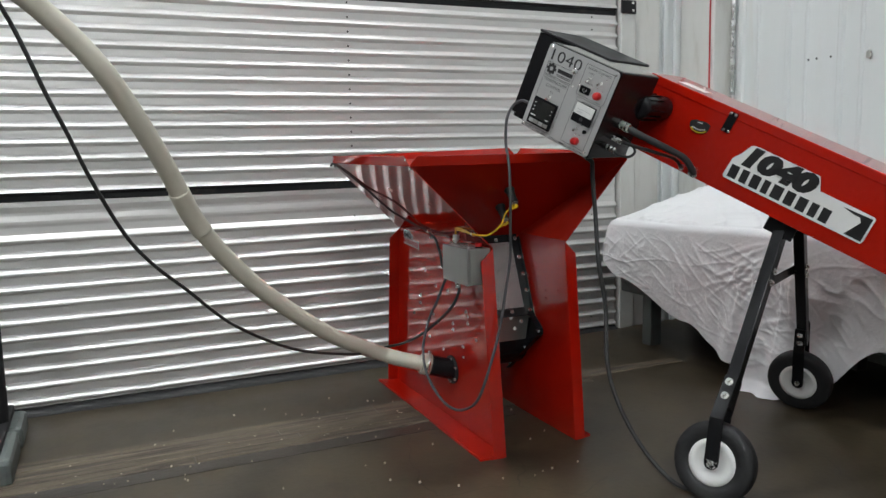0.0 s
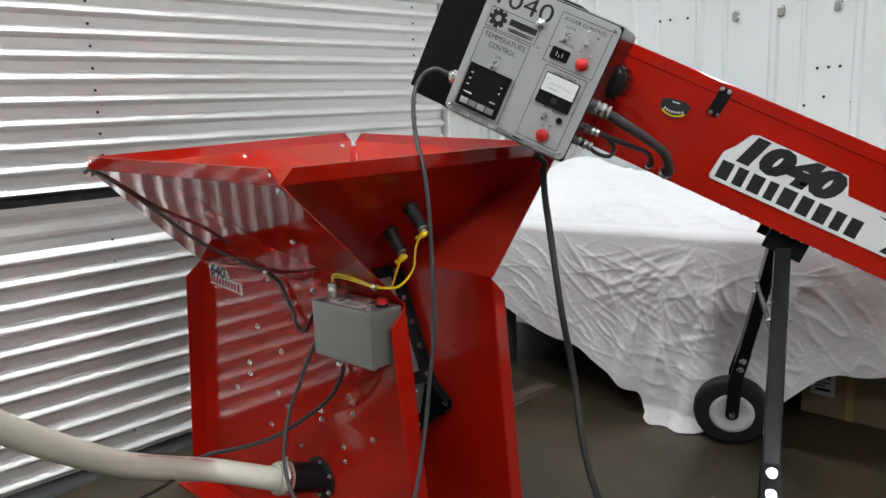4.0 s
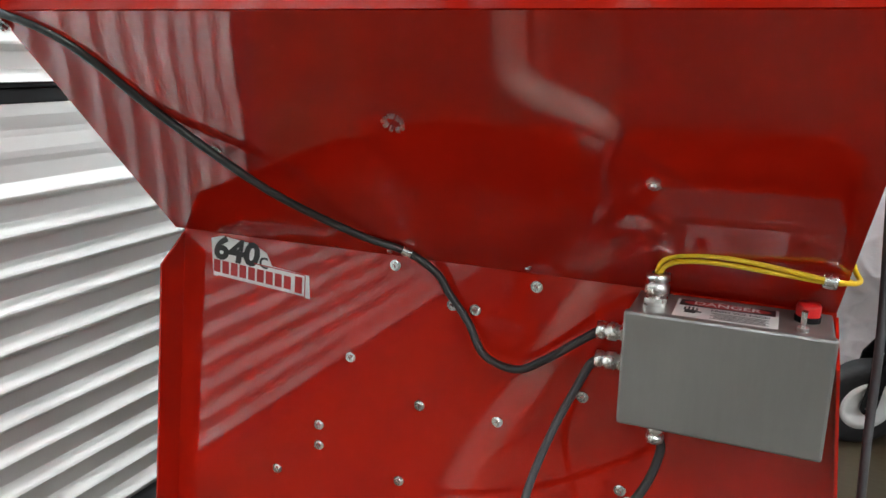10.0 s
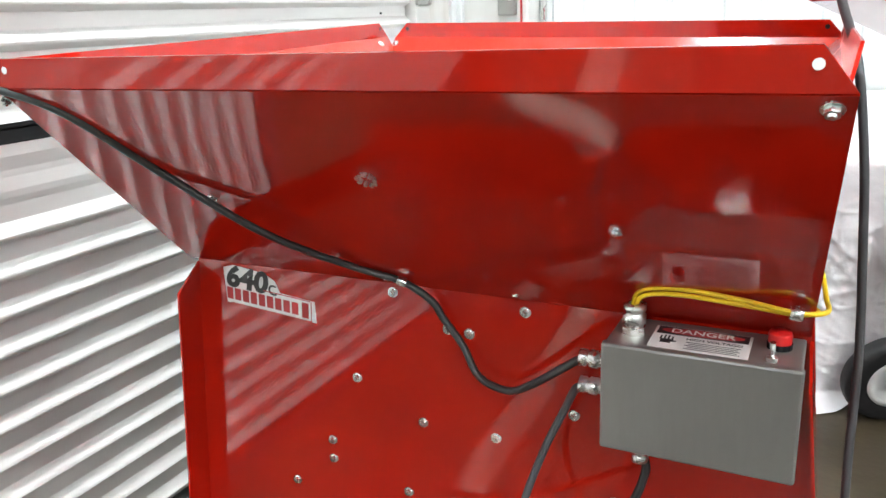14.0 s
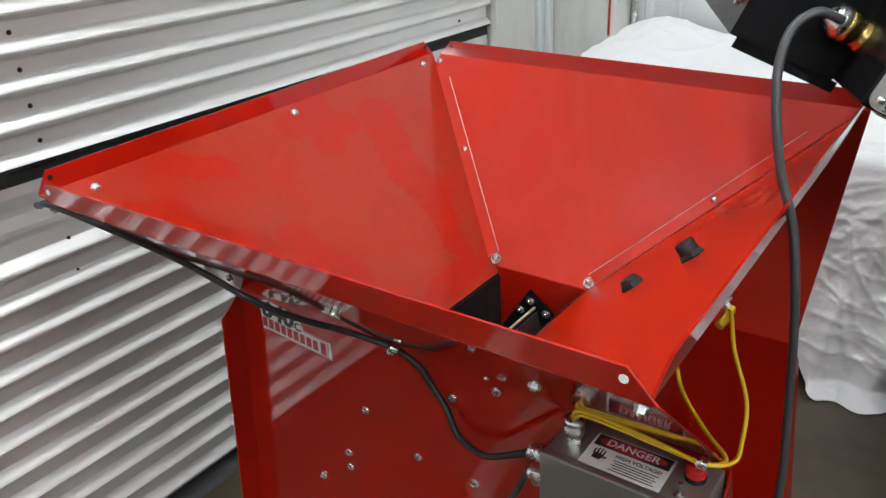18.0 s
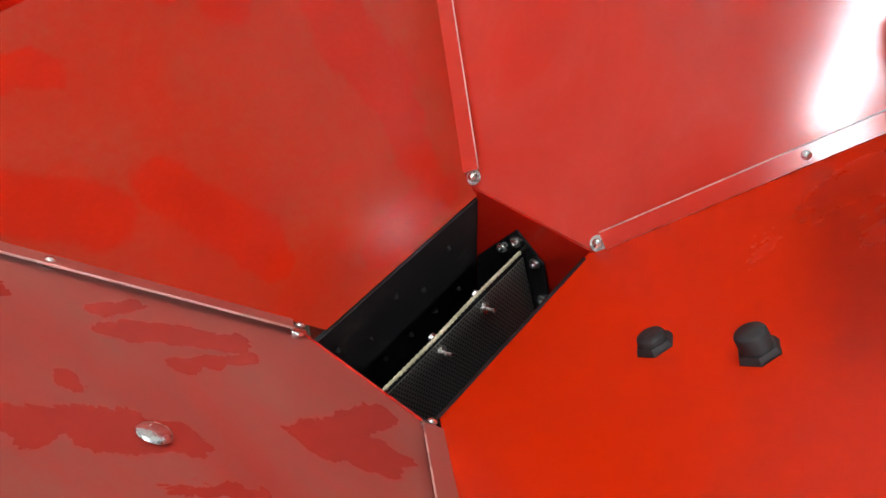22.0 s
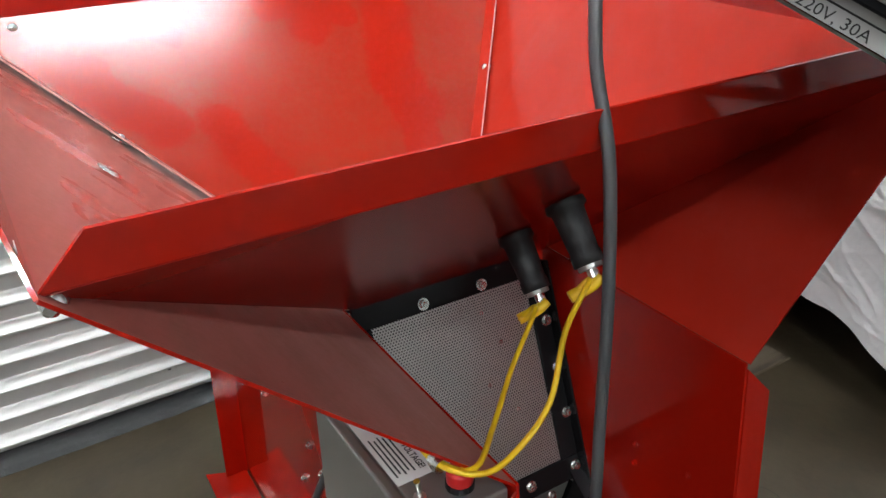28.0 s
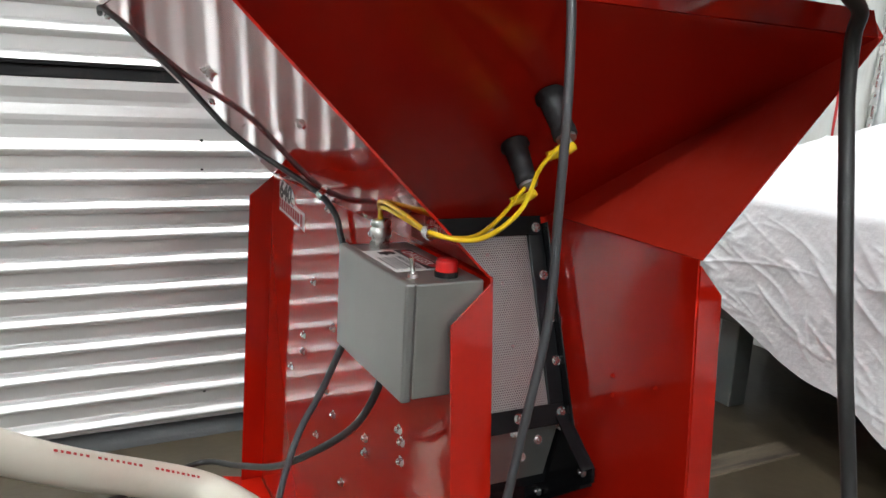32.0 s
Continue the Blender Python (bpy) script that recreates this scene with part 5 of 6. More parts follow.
# angle gauge
GA = side(0.0, 0.0) @ pose(0, 0, 0, 0, 0, 8)
bm = bmesh.new()
ring = [Vector((0.033 * math.cos(t), 0.020 * math.sin(t) - 0.002, 0)) for t in [math.pi * (1 + k / 10) for k in range(11)]] + [Vector((0.034, 0.012, 0)), Vector((0.018, 0.019, 0)), Vector((-0.018, 0.019, 0)), Vector((-0.034, 0.012, 0))]
plate(bm, [GA @ (p + Vector((0, 0, 0.003))) for p in ring], 0.003, GA.to_3x3() @ Vector((0, 0, 1)))
gauge = part("angle_gauge", bm, INK, conveyor, "black angle gauge with a yellow arc")
bm = bmesh.new()
for k in range(9):
    t = math.pi * (1.12 + 0.76 * k / 9)
    t2 = math.pi * (1.12 + 0.76 * (k + 1) / 9)
    q = [GA @ Vector((r * math.cos(u) * 1.0, r * 0.60 * math.sin(u) - 0.002, 0.0036)) for r, u in ((0.031, t), (0.031, t2), (0.025, t2), (0.025, t))]
    bm.faces.new([bm.verts.new(p) for p in q])
part("scale_arc", bm, YELLOW, gauge, "yellow scale arc")
bars("scale_marks", [(-0.021 + 0.006 * k, -0.004 - 0.006 * math.cos((k - 3.5) * 0.38), 0.0032, 0.005) for k in range(8)], GA, WHITE, gauge, lift=0.0038)
bars("gauge_title", [(0, 0.0125, 0.018, 0.003)], GA, WHITE, gauge, lift=0.0038)

# name label: white shape, bold slanted digits, a row of black blocks, black end with a white swoosh
LA = side(0.0, 0.0, 0.0004)
bm = bmesh.new()
outline = [(0.145, -0.113), (0.598, -0.113), (0.603, -0.104), (0.603, -0.030), (0.596, -0.026), (0.430, -0.024), (0.420, -0.003), (0.410, 0.016), (0.200, 0.019), (0.184, 0.014), (0.166, -0.020), (0.146, -0.045), (0.140, -0.105)]
plate(bm, [LA @ Vector((x, y, 0.0006)) for x, y in outline], 0.0006, LA.to_3x3() @ Vector((0, 0, 1)))
label = part("name_label", bm, WHITE, conveyor, "white name label with black digits and blocks")
lettering("1040", 0.082, LA @ pose(0.284, -0.0225, 0.0012, 0, 0, 0), INK, label, width=0.238, shear=0.22, bold=0.0065)
widths = [0.036, 0.031, 0.036, 0.028, 0.040, 0.035, 0.036, 0.030, 0.034]
x = 0.150
for w in widths:
    bars("label_block", [(x + w / 2, -0.0835, w - 0.0065, 0.043)], LA @ Matrix.Translation((0, 0, 0.0004)), INK, label, "heavy black printed block")
    x += w + 0.0045
bm = bmesh.new()
pts = [(0.507, -0.036), (0.597, -0.0335), (0.597, -0.107), (0.545, -0.107)] + [(0.545 + 0.030 * math.sin(t), -0.072 - 0.035 * math.cos(t)) for t in (0.5, 1.0, 1.5, 2.0, 2.5)] + [(0.545, -0.044)]
bm.faces.new([bm.verts.new(LA @ Vector((x, y, 0.0012))) for x, y in pts])
bmesh.ops.triangulate(bm, faces=bm.faces)
part("label_swoosh", bm, INK, label)

# control box in front of the discharge end
F0, F1, G0, G1, FV = -0.406, -0.138, -0.168, 0.106, -0.400
bm = bmesh.new()
box(bm, (F0 - 0.002, FV + 0.003, G0 - 0.002), (F1 + 0.002, -0.145, G1 + 0.002), bevel=0.003)
cbox = part("control_box", bm, BLACK, conveyor, "black control box with a grey printed face plate")
bm = bmesh.new()
corners = ((F1 - 0.012, G1 - 0.012, 0.0), (F0 + 0.012, G1 - 0.012, 0.5), (F0 + 0.012, G0 + 0.012, 1.0), (F1 - 0.012, G0 + 0.012, 1.5))
rim_line = [(x + 0.012 * math.cos((q + k / 8) * math.pi), FV, z + 0.012 * math.sin((q + k / 8) * math.pi)) for x, z, q in corners for k in range(5)]
plate(bm, rim_line, 0.003, up=(0, -1, 0))
face = part("face_plate", bm, PLATE, cbox, "grey metal face plate with printed controls")
bm = bmesh.new()
box(bm, (F0 + 0.03, FV + 0.02, G1 + 0.0015), (F1 - 0.004, -0.15, G1 + 0.0045))
part("box_lid", bm, BOX_GREY, cbox, "pale grey top plate")
bm = bmesh.new()
box(bm, (F0 + 0.02, FV + 0.012, G0 - 0.005), (F1 - 0.006, -0.148, G0 - 0.0015))
part("box_floor", bm, BOX_GREY, cbox, "pale grey slotted floor plate")
for a in (-0.33, -0.255, -0.18):
    bm = bmesh.new()
    box(bm, (a - 0.016, -0.31, G0 - 0.0060), (a + 0.016, -0.300, G0 - 0.0052))
    part("slot", bm, INK, cbox)


def fp(p, q, lift=0.0):
    """A frame on the face plate: p and q run from 0 to 1 across and up it."""
    return pose(F0 + (F1 - F0) * p, FV - 0.0006 - lift, G0 + (G1 - G0) * q, 90, 0, 0)


def outline_box(p0, q0, p1, q1, name="printed_frame"):
    w, h = (F1 - F0) * (p1 - p0), (G1 - G0) * (q1 - q0)
    t = 0.0012
    bars(name, [(0, h / 2, w, t), (0, -h / 2, w, t), (w / 2, 0, t, h), (-w / 2, 0, t, h)], fp((p0 + p1) / 2, (q0 + q1) / 2), INK, face, lift=0.0002)


outline_box(0.06, 0.66, 0.46, 0.80)
outline_box(0.06, 0.04, 0.44, 0.645)
outline_box(0.56, 0.60, 0.95, 0.95)
outline_box(0.60, 0.05, 0.93, 0.58)
lettering("1040", 0.050, fp(0.27, 0.885), INK, face, width=0.115)
lettering("TEMPERATURE", 0.014, fp(0.25, 0.605), INK, face, width=0.090)
lettering("CONTROL", 0.014, fp(0.25, 0.545), INK, face, width=0.058)
lettering("ON", 0.008, fp(0.25, 0.485), INK, face)
lettering("OFF", 0.008, fp(0.25, 0.385), INK, face)
lettering("AUGER CONTROL", 0.010, fp(0.755, 0.915), INK, face, width=0.088)
lettering("AUTO", 0.0075, fp(0.66, 0.865), INK, face)
lettering("MANUAL", 0.0075, fp(0.68, 0.755), INK, face)
lettering("HEATERS", 0.010, fp(0.765, 0.545), INK, face, width=0.046)
lettering("SUPPLY: 220V, 30A", 0.0095, fp(0.22, 0.016), INK, face, width=0.085)
lettering("SERIAL#", 0.0095, fp(0.50, 0.016), INK, face, width=0.036)
lettering("PATENT PENDING", 0.0085, fp(0.80, 0.016), INK, face, width=0.075)
bars("serial_print", [(0, 0, 0.020, 0.004)], fp(0.62, 0.016), INK, face)
bars("maker_print", [(0.0, 0.004, 0.058, 0.012), (0, -0.008, 0.056, 0.002), (0, -0.012, 0.050, 0.002)], fp(0.335, 0.73), INK, face)
bm = bmesh.new()
GM = fp(0.135, 0.735)
for k in range(8):
    t = k * math.pi / 4
    box(bm, (-0.004, 0.010, 0), (0.004, 0.0185, 0.0006), GM @ Matrix.Rotation(t, 4, "Z"))
lathe(bm, GM, [(0.0062, 0.0006), (0.0142, 0.0006)], 24)
part("gear_emblem", bm, INK, face, "black printed gear wheel")
# display unit, meter, switches, buttons
bm = bmesh.new()
box(bm, (-0.046, -0.044, 0.0), (0.046, 0.044, 0.009), fp(0.245, 0.225), bevel=0.002)
display = part("display_unit", bm, BLACK, cbox, "black digital temperature controller")
bm = bmesh.new()
box(bm, (-0.040, -0.020, 0.009), (0.040, 0.038, 0.0096), fp(0.245, 0.225))
part("display_window", bm, GLASS_DARK, display, "dark glossy display window")
for mark in [(-0.034, 0.026, 0.006, 0.002), (-0.034, 0.014, 0.006, 0.002), (-0.034, 0.002, 0.006, 0.002), (0.034, 0.02, 0.004, 0.002), (0.034, 0.008, 0.004, 0.002), (-0.028, -0.014, 0.018, 0.003), (0.028, -0.014, 0.012, 0.002)]:
    bars("display_mark", [mark], fp(0.245, 0.225), WHITE, display, lift=0.0101)
for k in range(4):
    bm = bmesh.new()
    box(bm, (-0.0085, -0.006, 0.009), (0.0085, 0.006, 0.0104), fp(0.245, 0.225) @ Matrix.Translation((-0.0285 + 0.019 * k, -0.0315, 0)), bevel=0.0006)
    part("key", bm, BOX_GREY if k % 2 else PLATE, display)
bm = bmesh.new()
box(bm, (-0.036, -0.030, 0.0), (0.036, 0.032, 0.007), fp(0.765, 0.425), bevel=0.002)
meter = part("meter", bm, BLACK, cbox, "panel meter with a white dial")
bm = bmesh.new()
box(bm, (-0.034, -0.004, 0.007), (0.034, 0.030, 0.0078), fp(0.765, 0.425))
part("dial", bm, WHITE, meter, "white meter dial")
bars("dial_marks", [(-0.022 + 0.0055 * k, 0.010 + 0.0035 * math.cos((k - 4) * 0.3), 0.0009, 0.004) for k in range(9)] + [(-0.012, 0.004, 0.02, 0.0007)], fp(0.765, 0.425), INK, meter, lift=0.0083)
bm = bmesh.new()
disc(bm, fp(0.765, 0.425) @ Matrix.Translation((0, -0.016, 0.007)), 0.006, 0.002, 12)
part("dial_screw", bm, INK, meter)
for p, q in ((0.84, 0.672), (0.79, 0.115)):
    bm = bmesh.new()
    disc(bm, fp(p, q), 0.0125, 0.004, 20)
    b = part("button_collar", bm, BUTTON, cbox)
    bm = bmesh.new()
    lathe(bm, fp(p, q), [(0.0118, 0.004), (0.0118, 0.013), (0.0105, 0.0155), (0.0001, 0.0160)], 20)
    part("push_button", bm, BUTTON, b, "red push button")
bm = bmesh.new()
box(bm, (-0.019, -0.0115, 0.0), (0.019, 0.0115, 0.006), fp(0.665, 0.675), bevel=0.003)
rocker = part("breaker", bm, BLACK, cbox, "black socket with screws")
bars("breaker_slots", [(-0.006, 0, 0.0016, 0.008), (0.006, 0, 0.0016, 0.008), (0, -0.004, 0.0016, 0.005)], fp(0.665, 0.675), PLATE, rocker, lift=0.0064)
for p, q, r in ((0.25, 0.435, 0), (0.82, 0.815, -8), (0.665, 0.815, 10), (0.745, 0.250, -8)):
    bm = bmesh.new()
    disc(bm, fp(p, q), 0.0058, 0.003, 6)
    disc(bm, fp(p, q) @ Matrix.Translation((0, 0, 0.003)) @ pose(0, 0, 0, 28 + r, 0, 0), 0.0022, 0.017, 10, 0.0034)
    part("toggle", bm, STEEL, cbox, "bright toggle switch")
bm = bmesh.new()
disc(bm, fp(0.86, 0.255), 0.0062, 0.006, 16)
part("fuse_cap", bm, BLACK, cbox)
bm = bmesh.new()
lathe(bm, fp(0.445, 0.815), [(0.0105, 0.0), (0.0105, 0.004), (0.008, 0.006), (0.0001, 0.0064)], 18)
part("key_lock", bm, STEEL, cbox, "round steel lock")
for p, q in ((0.04, 0.035), (0.955, 0.045), (0.955, 0.955), (0.045, 0.965), (0.79, 0.89), (0.87, 0.87), (0.79, 0.745), (0.87, 0.735), (0.755, 0.185), (0.81, 0.19), (0.72, 0.305), (0.785, 0.30), (0.49, 0.655), (0.57, 0.70)):
    small = 0.6 if 0.1 < p < 0.9 else 1.0
    m = fp(p, q) @ Matrix.Diagonal((small, small, small, 1))
    shared("screw", "panel_screw", lambda b: lathe(b, Matrix(), [(0.0001, 0.003), (0.003, 0.0026), (0.005, 0.0)], 12), STEEL, cbox, m)

# hood over the discharge end, behind the control box
bm = bmesh.new()
HA, HB, HV0, HV1, HC0, HC1 = -0.530, -0.250, -0.290, -0.02, -0.172, 0.108
box(bm, (HA, HV0, HC0), (HA + 0.003, HV1, HC1))
hood = part("hood", bm, BLACK, conveyor, "black sheet steel hood over the discharge end")
for v in (HV0, HV1 - 0.003):
    bm = bmesh.new()
    box(bm, (HA + 0.003, v, HC0), (F0 - 0.002, v + 0.003, HC1))
    part("hood_cheek", bm, BLACK, hood)
bm = bmesh.new()
box(bm, (HA - 0.003, HV0 - 0.003, HC1 + 0.0015), (HB + 0.004, HV1 + 0.003, HC1 + 0.010), bevel=0.003)
part("hood_top", bm, BLACK_DULL, hood, "grey-black hood lid")
bm = bmesh.new()
box(bm, (HA + 0.01, HV0 + 0.003, HC0 - 0.012), (HA + 0.13, HV0 + 0.006, HC0))
part("hood_tab", bm, BLACK, hood)
bolt(hood, (HA - 0.0002, -0.238, -0.136), (-1, 0, 0), 1.4)
# plug fitting on the left of the control box
PF = CI @ Vector((0.452, -0.010, 1.192))
bm = bmesh.new()
fit_dir = Vector((-0.92, -0.25, 0.28))
pm = frame_at(Vector((F0 + 0.003, PF.y + 0.035, PF.z - 0.008)), (0, 0, 1), (-1, -0.1, 0.12))
lathe(bm, pm, [(0.0001, 0.0), (0.0185, 0.0), (0.0185, 0.010), (0.0165, 0.011), (0.0165, 0.022), (0.018, 0.023), (0.018, 0.030), (0.0155, 0.031)], 22)
plug = part("power_plug", bm, BRASS, cbox, "brass plug housing")
bm = bmesh.new()
lathe(bm, pm @ Matrix.Translation((0, 0, 0.031)), [(0.0165, 0.0), (0.0175, 0.003), (0.0175, 0.010), (0.012, 0.014), (0.0065, 0.020)], 22)
part("plug_nut", bm, STEEL, plug, "bright plug nut")
# round motor between box and trough
bm = bmesh.new()
MM = frame_at((-0.150, -0.165, 0.003), (1, 0, 0), (0, 1, 0))
lathe(bm, MM, [(0.0001, -0.02), (0.034, -0.02), (0.040, -0.010), (0.042, 0.0), (0.042, 0.11), (0.040, 0.164)], 28)
motor = part("motor", bm, BLACK, conveyor, "black finned motor")
for k in range(14):
    bm = bmesh.new()
    t = k * 2 * math.pi / 14
    box(bm, (0.040, -0.002, -0.006), (0.047, 0.002, 0.10), MM @ Matrix.Rotation(t, 4, "Z"))
    part("fin", bm, BLACK, motor)
# glands and conduits from the box to the trough
for (a, v, c), (a2, c2), r, mat in (((F1 - 0.002, -0.27, -0.055), (0.050, -0.142), 0.0108, GREY_CABLE), ((F1 - 0.002, -0.285, -0.10), (0.006, -0.145), 0.0058, CABLE)):
    bm = bmesh.new()
    gland(bm, frame_at((a, v, c), (0, 1, 0), (1, 0, 0)), r * 1.35 + 0.001)
    g = part("conduit_gland", bm, STEEL, cbox, "bright metal gland")
    p0, p3 = Vector((a + 0.02, v, c)), Vector((a2, -0.012, c2))
    bm = bmesh.new()
    hose(bm, [p0, p0.lerp(p3, 0.18) + Vector((0.016, -0.012, 0.006)), p0.lerp(p3, 0.45) + Vector((0.028, -0.006, 0.014)), p0.lerp(p3, 0.75) + Vector((0.022, -0.004, 0.020)), p3 + Vector((0.006, -0.026, 0.008)), p3], r, 12, 8)
    c1 = part("conduit", bm, mat, conveyor, "flexible conduit into the trough")
    bm = bmesh.new()
    lathe(bm, frame_at(p3 + Vector((0, 0.008, 0)), (1, 0, 0), (0.1, -1, 0.1)), [(0.0001, 0.0), (r * 1.7, 0.0), (r * 1.7, 0.010), (r * 1.25, 0.016), (r * 1.1, 0.022)], 18)
    part("conduit_end", bm, STEEL, c1, "bright elbow fitting")
bm = bmesh.new()
gland(bm, frame_at((F1 - 0.003, -0.30, -0.13), (0, 1, 0), (1, 0, 0)), 0.010)
part("lead_gland", bm, STEEL, cbox, "bright metal gland")
bm = bmesh.new()
gland(bm, frame_at((-0.2065, -0.273, G0 + 0.012), (1, 0, 0), (0, 0, -1)), 0.0135)
box(bm, (-0.2265, -0.280, G0 - 0.010), (-0.1865, -0.266, G0 - 0.003), bevel=0.002)
part("power_gland", bm, BLACK_DULL, cbox, "black clamp gland of the power cable")
bm = bmesh.new()
hose(bm, [(F1 + 0.022, -0.30, -0.13), (F1 + 0.045, -0.295, -0.137), (F1 + 0.070, -0.27, -0.135), (F1 + 0.070, -0.24, -0.118), (F1 + 0.04, -0.225, -0.105), (F1 + 0.0, -0.215, -0.10)], 0.0045, 8)
part("short_lead", bm, CABLE, cbox, "short looped black lead")

# legs and wheels


def to_world(v):
    return CI @ Vector(v)


def beam(bm, a, b, across, w, d, wall=0.0):
    """A square tube from a to b (local), w wide along 'across' and d deep."""
    k = (b - a).normalized()
    x = (across - k * across.dot(k)).normalized()
    y = k.cross(x)
    m = Matrix((x, y, k)).transposed().to_4x4()
    box(bm, (-w / 2, -d / 2, 0), (w / 2, d / 2, (b - a).length), Matrix.Translation(a) @ m, bevel=0.003)


ACROSS = CI.to_3x3() @ Vector((math.cos(PSI), math.sin(PSI), 0))
AXLE = CI.to_3x3() @ EV
UP = CI.to_3x3() @ Vector((0, 0, 1))
for hub, top, out, knee in (((1.068, 0.240, 0.119), (0.924, 0.648, 0.795), -1, (1.035, 0.331, 0.326)), ((0.624, 1.100, 0.121), (0.858, 0.795, 0.76), 1, (0.682, 1.037, 0.342))):
    h, t, kn = to_world(hub), to_world(top), to_world(knee)
    # the wheel leans half as far as its splayed leg; the fork bars are bent above the tyre
    rise = ((kn - h).normalized() + UP).normalized()
    tilt = (t - kn).normalized()
    outer = (AXLE - rise * AXLE.dot(rise)).normalized() * out
    outside = (AXLE - tilt * AXLE.dot(tilt)).normalized() * out
    side = rise.cross(outer)
    bm = bmesh.new()
    beam(bm, kn - tilt * 0.075, t, ACROSS, 0.036, 0.040)
    leg = part("leg", bm, BLACK, conveyor, "black square tube leg")
    bm = bmesh.new()
    shape = [(-0.021 * math.cos(a), -0.021 * math.sin(a)) for a in (0.0, 0.45, 0.9, 1.35, 1.8, 2.25, 2.7, math.pi)] + [(0.020, 0.130), (-0.020, 0.130)]
    for s in (-1, 1):
        near, knot = h + outer * (s * 0.0345), kn + tilt * 0.022 + outside * (s * 0.026)
        plate(bm, [near + side * x + rise * y for x, y in shape], 0.005, up=outer * s)
        plate(bm, [near + side * 0.020 + rise * 0.129, near - side * 0.020 + rise * 0.129, knot - side * 0.019, knot + side * 0.019], 0.005, up=outer * s)
    fork = part("fork", bm, BLACK, conveyor, "black flat steel wheel fork")
    for f in (0.0, 0.044):
        p = kn - tilt * f
        bolt(fork, p + outside * 0.032, outside, 1.5)
        bolt(fork, p - outside * 0.032, -outside, 1.5)
    for f in (0.185, 0.225):
        p = t - tilt * f
        bolt(leg, p + ACROSS * 0.018, ACROSS, 1.4)
        bolt(leg, p - ACROSS * 0.018, -ACROSS, 1.2)
    WM = frame_at(h, ACROSS, outer)
    bm = bmesh.new()
    lathe(bm, WM, [(0.068, -0.025), (0.098, -0.0285), (0.112, -0.024), (0.117, -0.019), (0.119, -0.010), (0.119, 0.010), (0.117, 0.019), (0.112, 0.024), (0.098, 0.0285), (0.068, 0.025), (0.066, 0.0), (0.068, -0.025)], 40)
    tyre = part("wheel", bm, RUBBER, conveyor, "solid black rubber tyre on a white rim")
    bm = bmesh.new()
    lathe(bm, WM, [(0.0001, -0.018), (0.044, -0.018), (0.052, -0.027), (0.069, -0.0275), (0.069, 0.0275), (0.052, 0.027), (0.044, 0.018), (0.0001, 0.018)], 36)
    part("rim", bm, WHITE, tyre, "white painted rim")
    bm = bmesh.new()
    disc(bm, WM @ Matrix.Translation((0, 0, -0.044)), 0.0085, 0.088, 14)
    part("axle", bm, STEEL, tyre)
    bm = bmesh.new()
    hose(bm, [WM @ Vector(p) for p in ((-0.012, 0.010, 0.043), (0.006, 0.0, 0.047), (0.016, -0.008, 0.044), (0.006, -0.014, 0.046), (-0.008, -0.004, 0.044), (0.020, 0.004, 0.044))], 0.0018, 6, 4)
    part("cotter_pin", bm, STEEL, tyre)
# bracket under the trough, diagonal brace and cross tie
for v in (0.03, 0.225):
    bm = bmesh.new()
    box(bm, (0.325, v - 0.006 if v else -0.003, TB - 0.050), (0.42, v if v else 0.003, TB + 0.004), bevel=0.002)
    part("leg_bracket", bm, BLACK, conveyor, "black bracket under the trough")
bm = bmesh.new()
beam(bm, to_world((0.782, 0.870, 0.60)), to_world((0.955, 0.515, 0.590)), UP, 0.030, 0.006)
brace = part("brace", bm, BLACK, conveyor, "black flat cross brace between the legs")
for p in ((0.782, 0.870, 0.60), (0.955, 0.515, 0.590)):
    bolt(brace, to_world(p) + ACROSS * 0.004, ACROSS, 1.4)
for k in range(12):
    bolt(tube, (0.20 + 0.025 * k, 0.02, TB - 0.0002), (0, 0, -1), 0.6)

# ---- bench under the sheet ----
bench = thing("bench", "grey-green steel bench under a white sheet", "bench")
bm = bmesh.new()
box(bm, (-0.66, 1.22, 0.26), (1.30, 1.88, 0.60), bevel=0.01)
part("bench_body", bm, BENCH, bench)
bm = bmesh.new()
box(bm, (-0.64, 1.205, 0.31), (-0.42, 1.22, 0.40), bevel=0.004)
part("drawer", bm, BENCH, bench)
for x in (-0.46, 0.35, 1.15):
    for y in (1.27, 1.78):
        bm = bmesh.new()
        box(bm, (x - 0.035, y - 0.035, 0), (x + 0.035, y + 0.035, 0.26), bevel=0.005)
        part("bench_leg", bm, BENCH, bench)


def along(x, table):
    for (a, va), (b, vb) in zip(table, table[1:]):
        if x <= b:
            f = max(0.0, (x - a) / (b - a))
            f = f * f * (3 - 2 * f)
            return va + (vb - va) * f
    return table[-1][1]


HEM = ((-0.74, 0.43), (-0.56, 0.36), (-0.05, 0.215), (0.25, 0.085), (0.36, 0.004), (0.50, 0.004), (0.64, 0.085), (0.95, 0.30), (1.35, 0.42))
TOPZ = ((-0.74, 0.645), (-0.3, 0.650), (0.4, 0.672), (0.8, 0.690), (1.35, 0.70))
BACKZ = ((-0.74, 0.78), (-0.45, 0.86), (-0.2, 0.80), (0.3, 0.75), (0.7, 0.755), (1.35, 0.76))


def crease(x, s, seed):
    """Sharp-crested wrinkles."""
    return 1 - abs(noise.noise((x, s, seed))) * 2


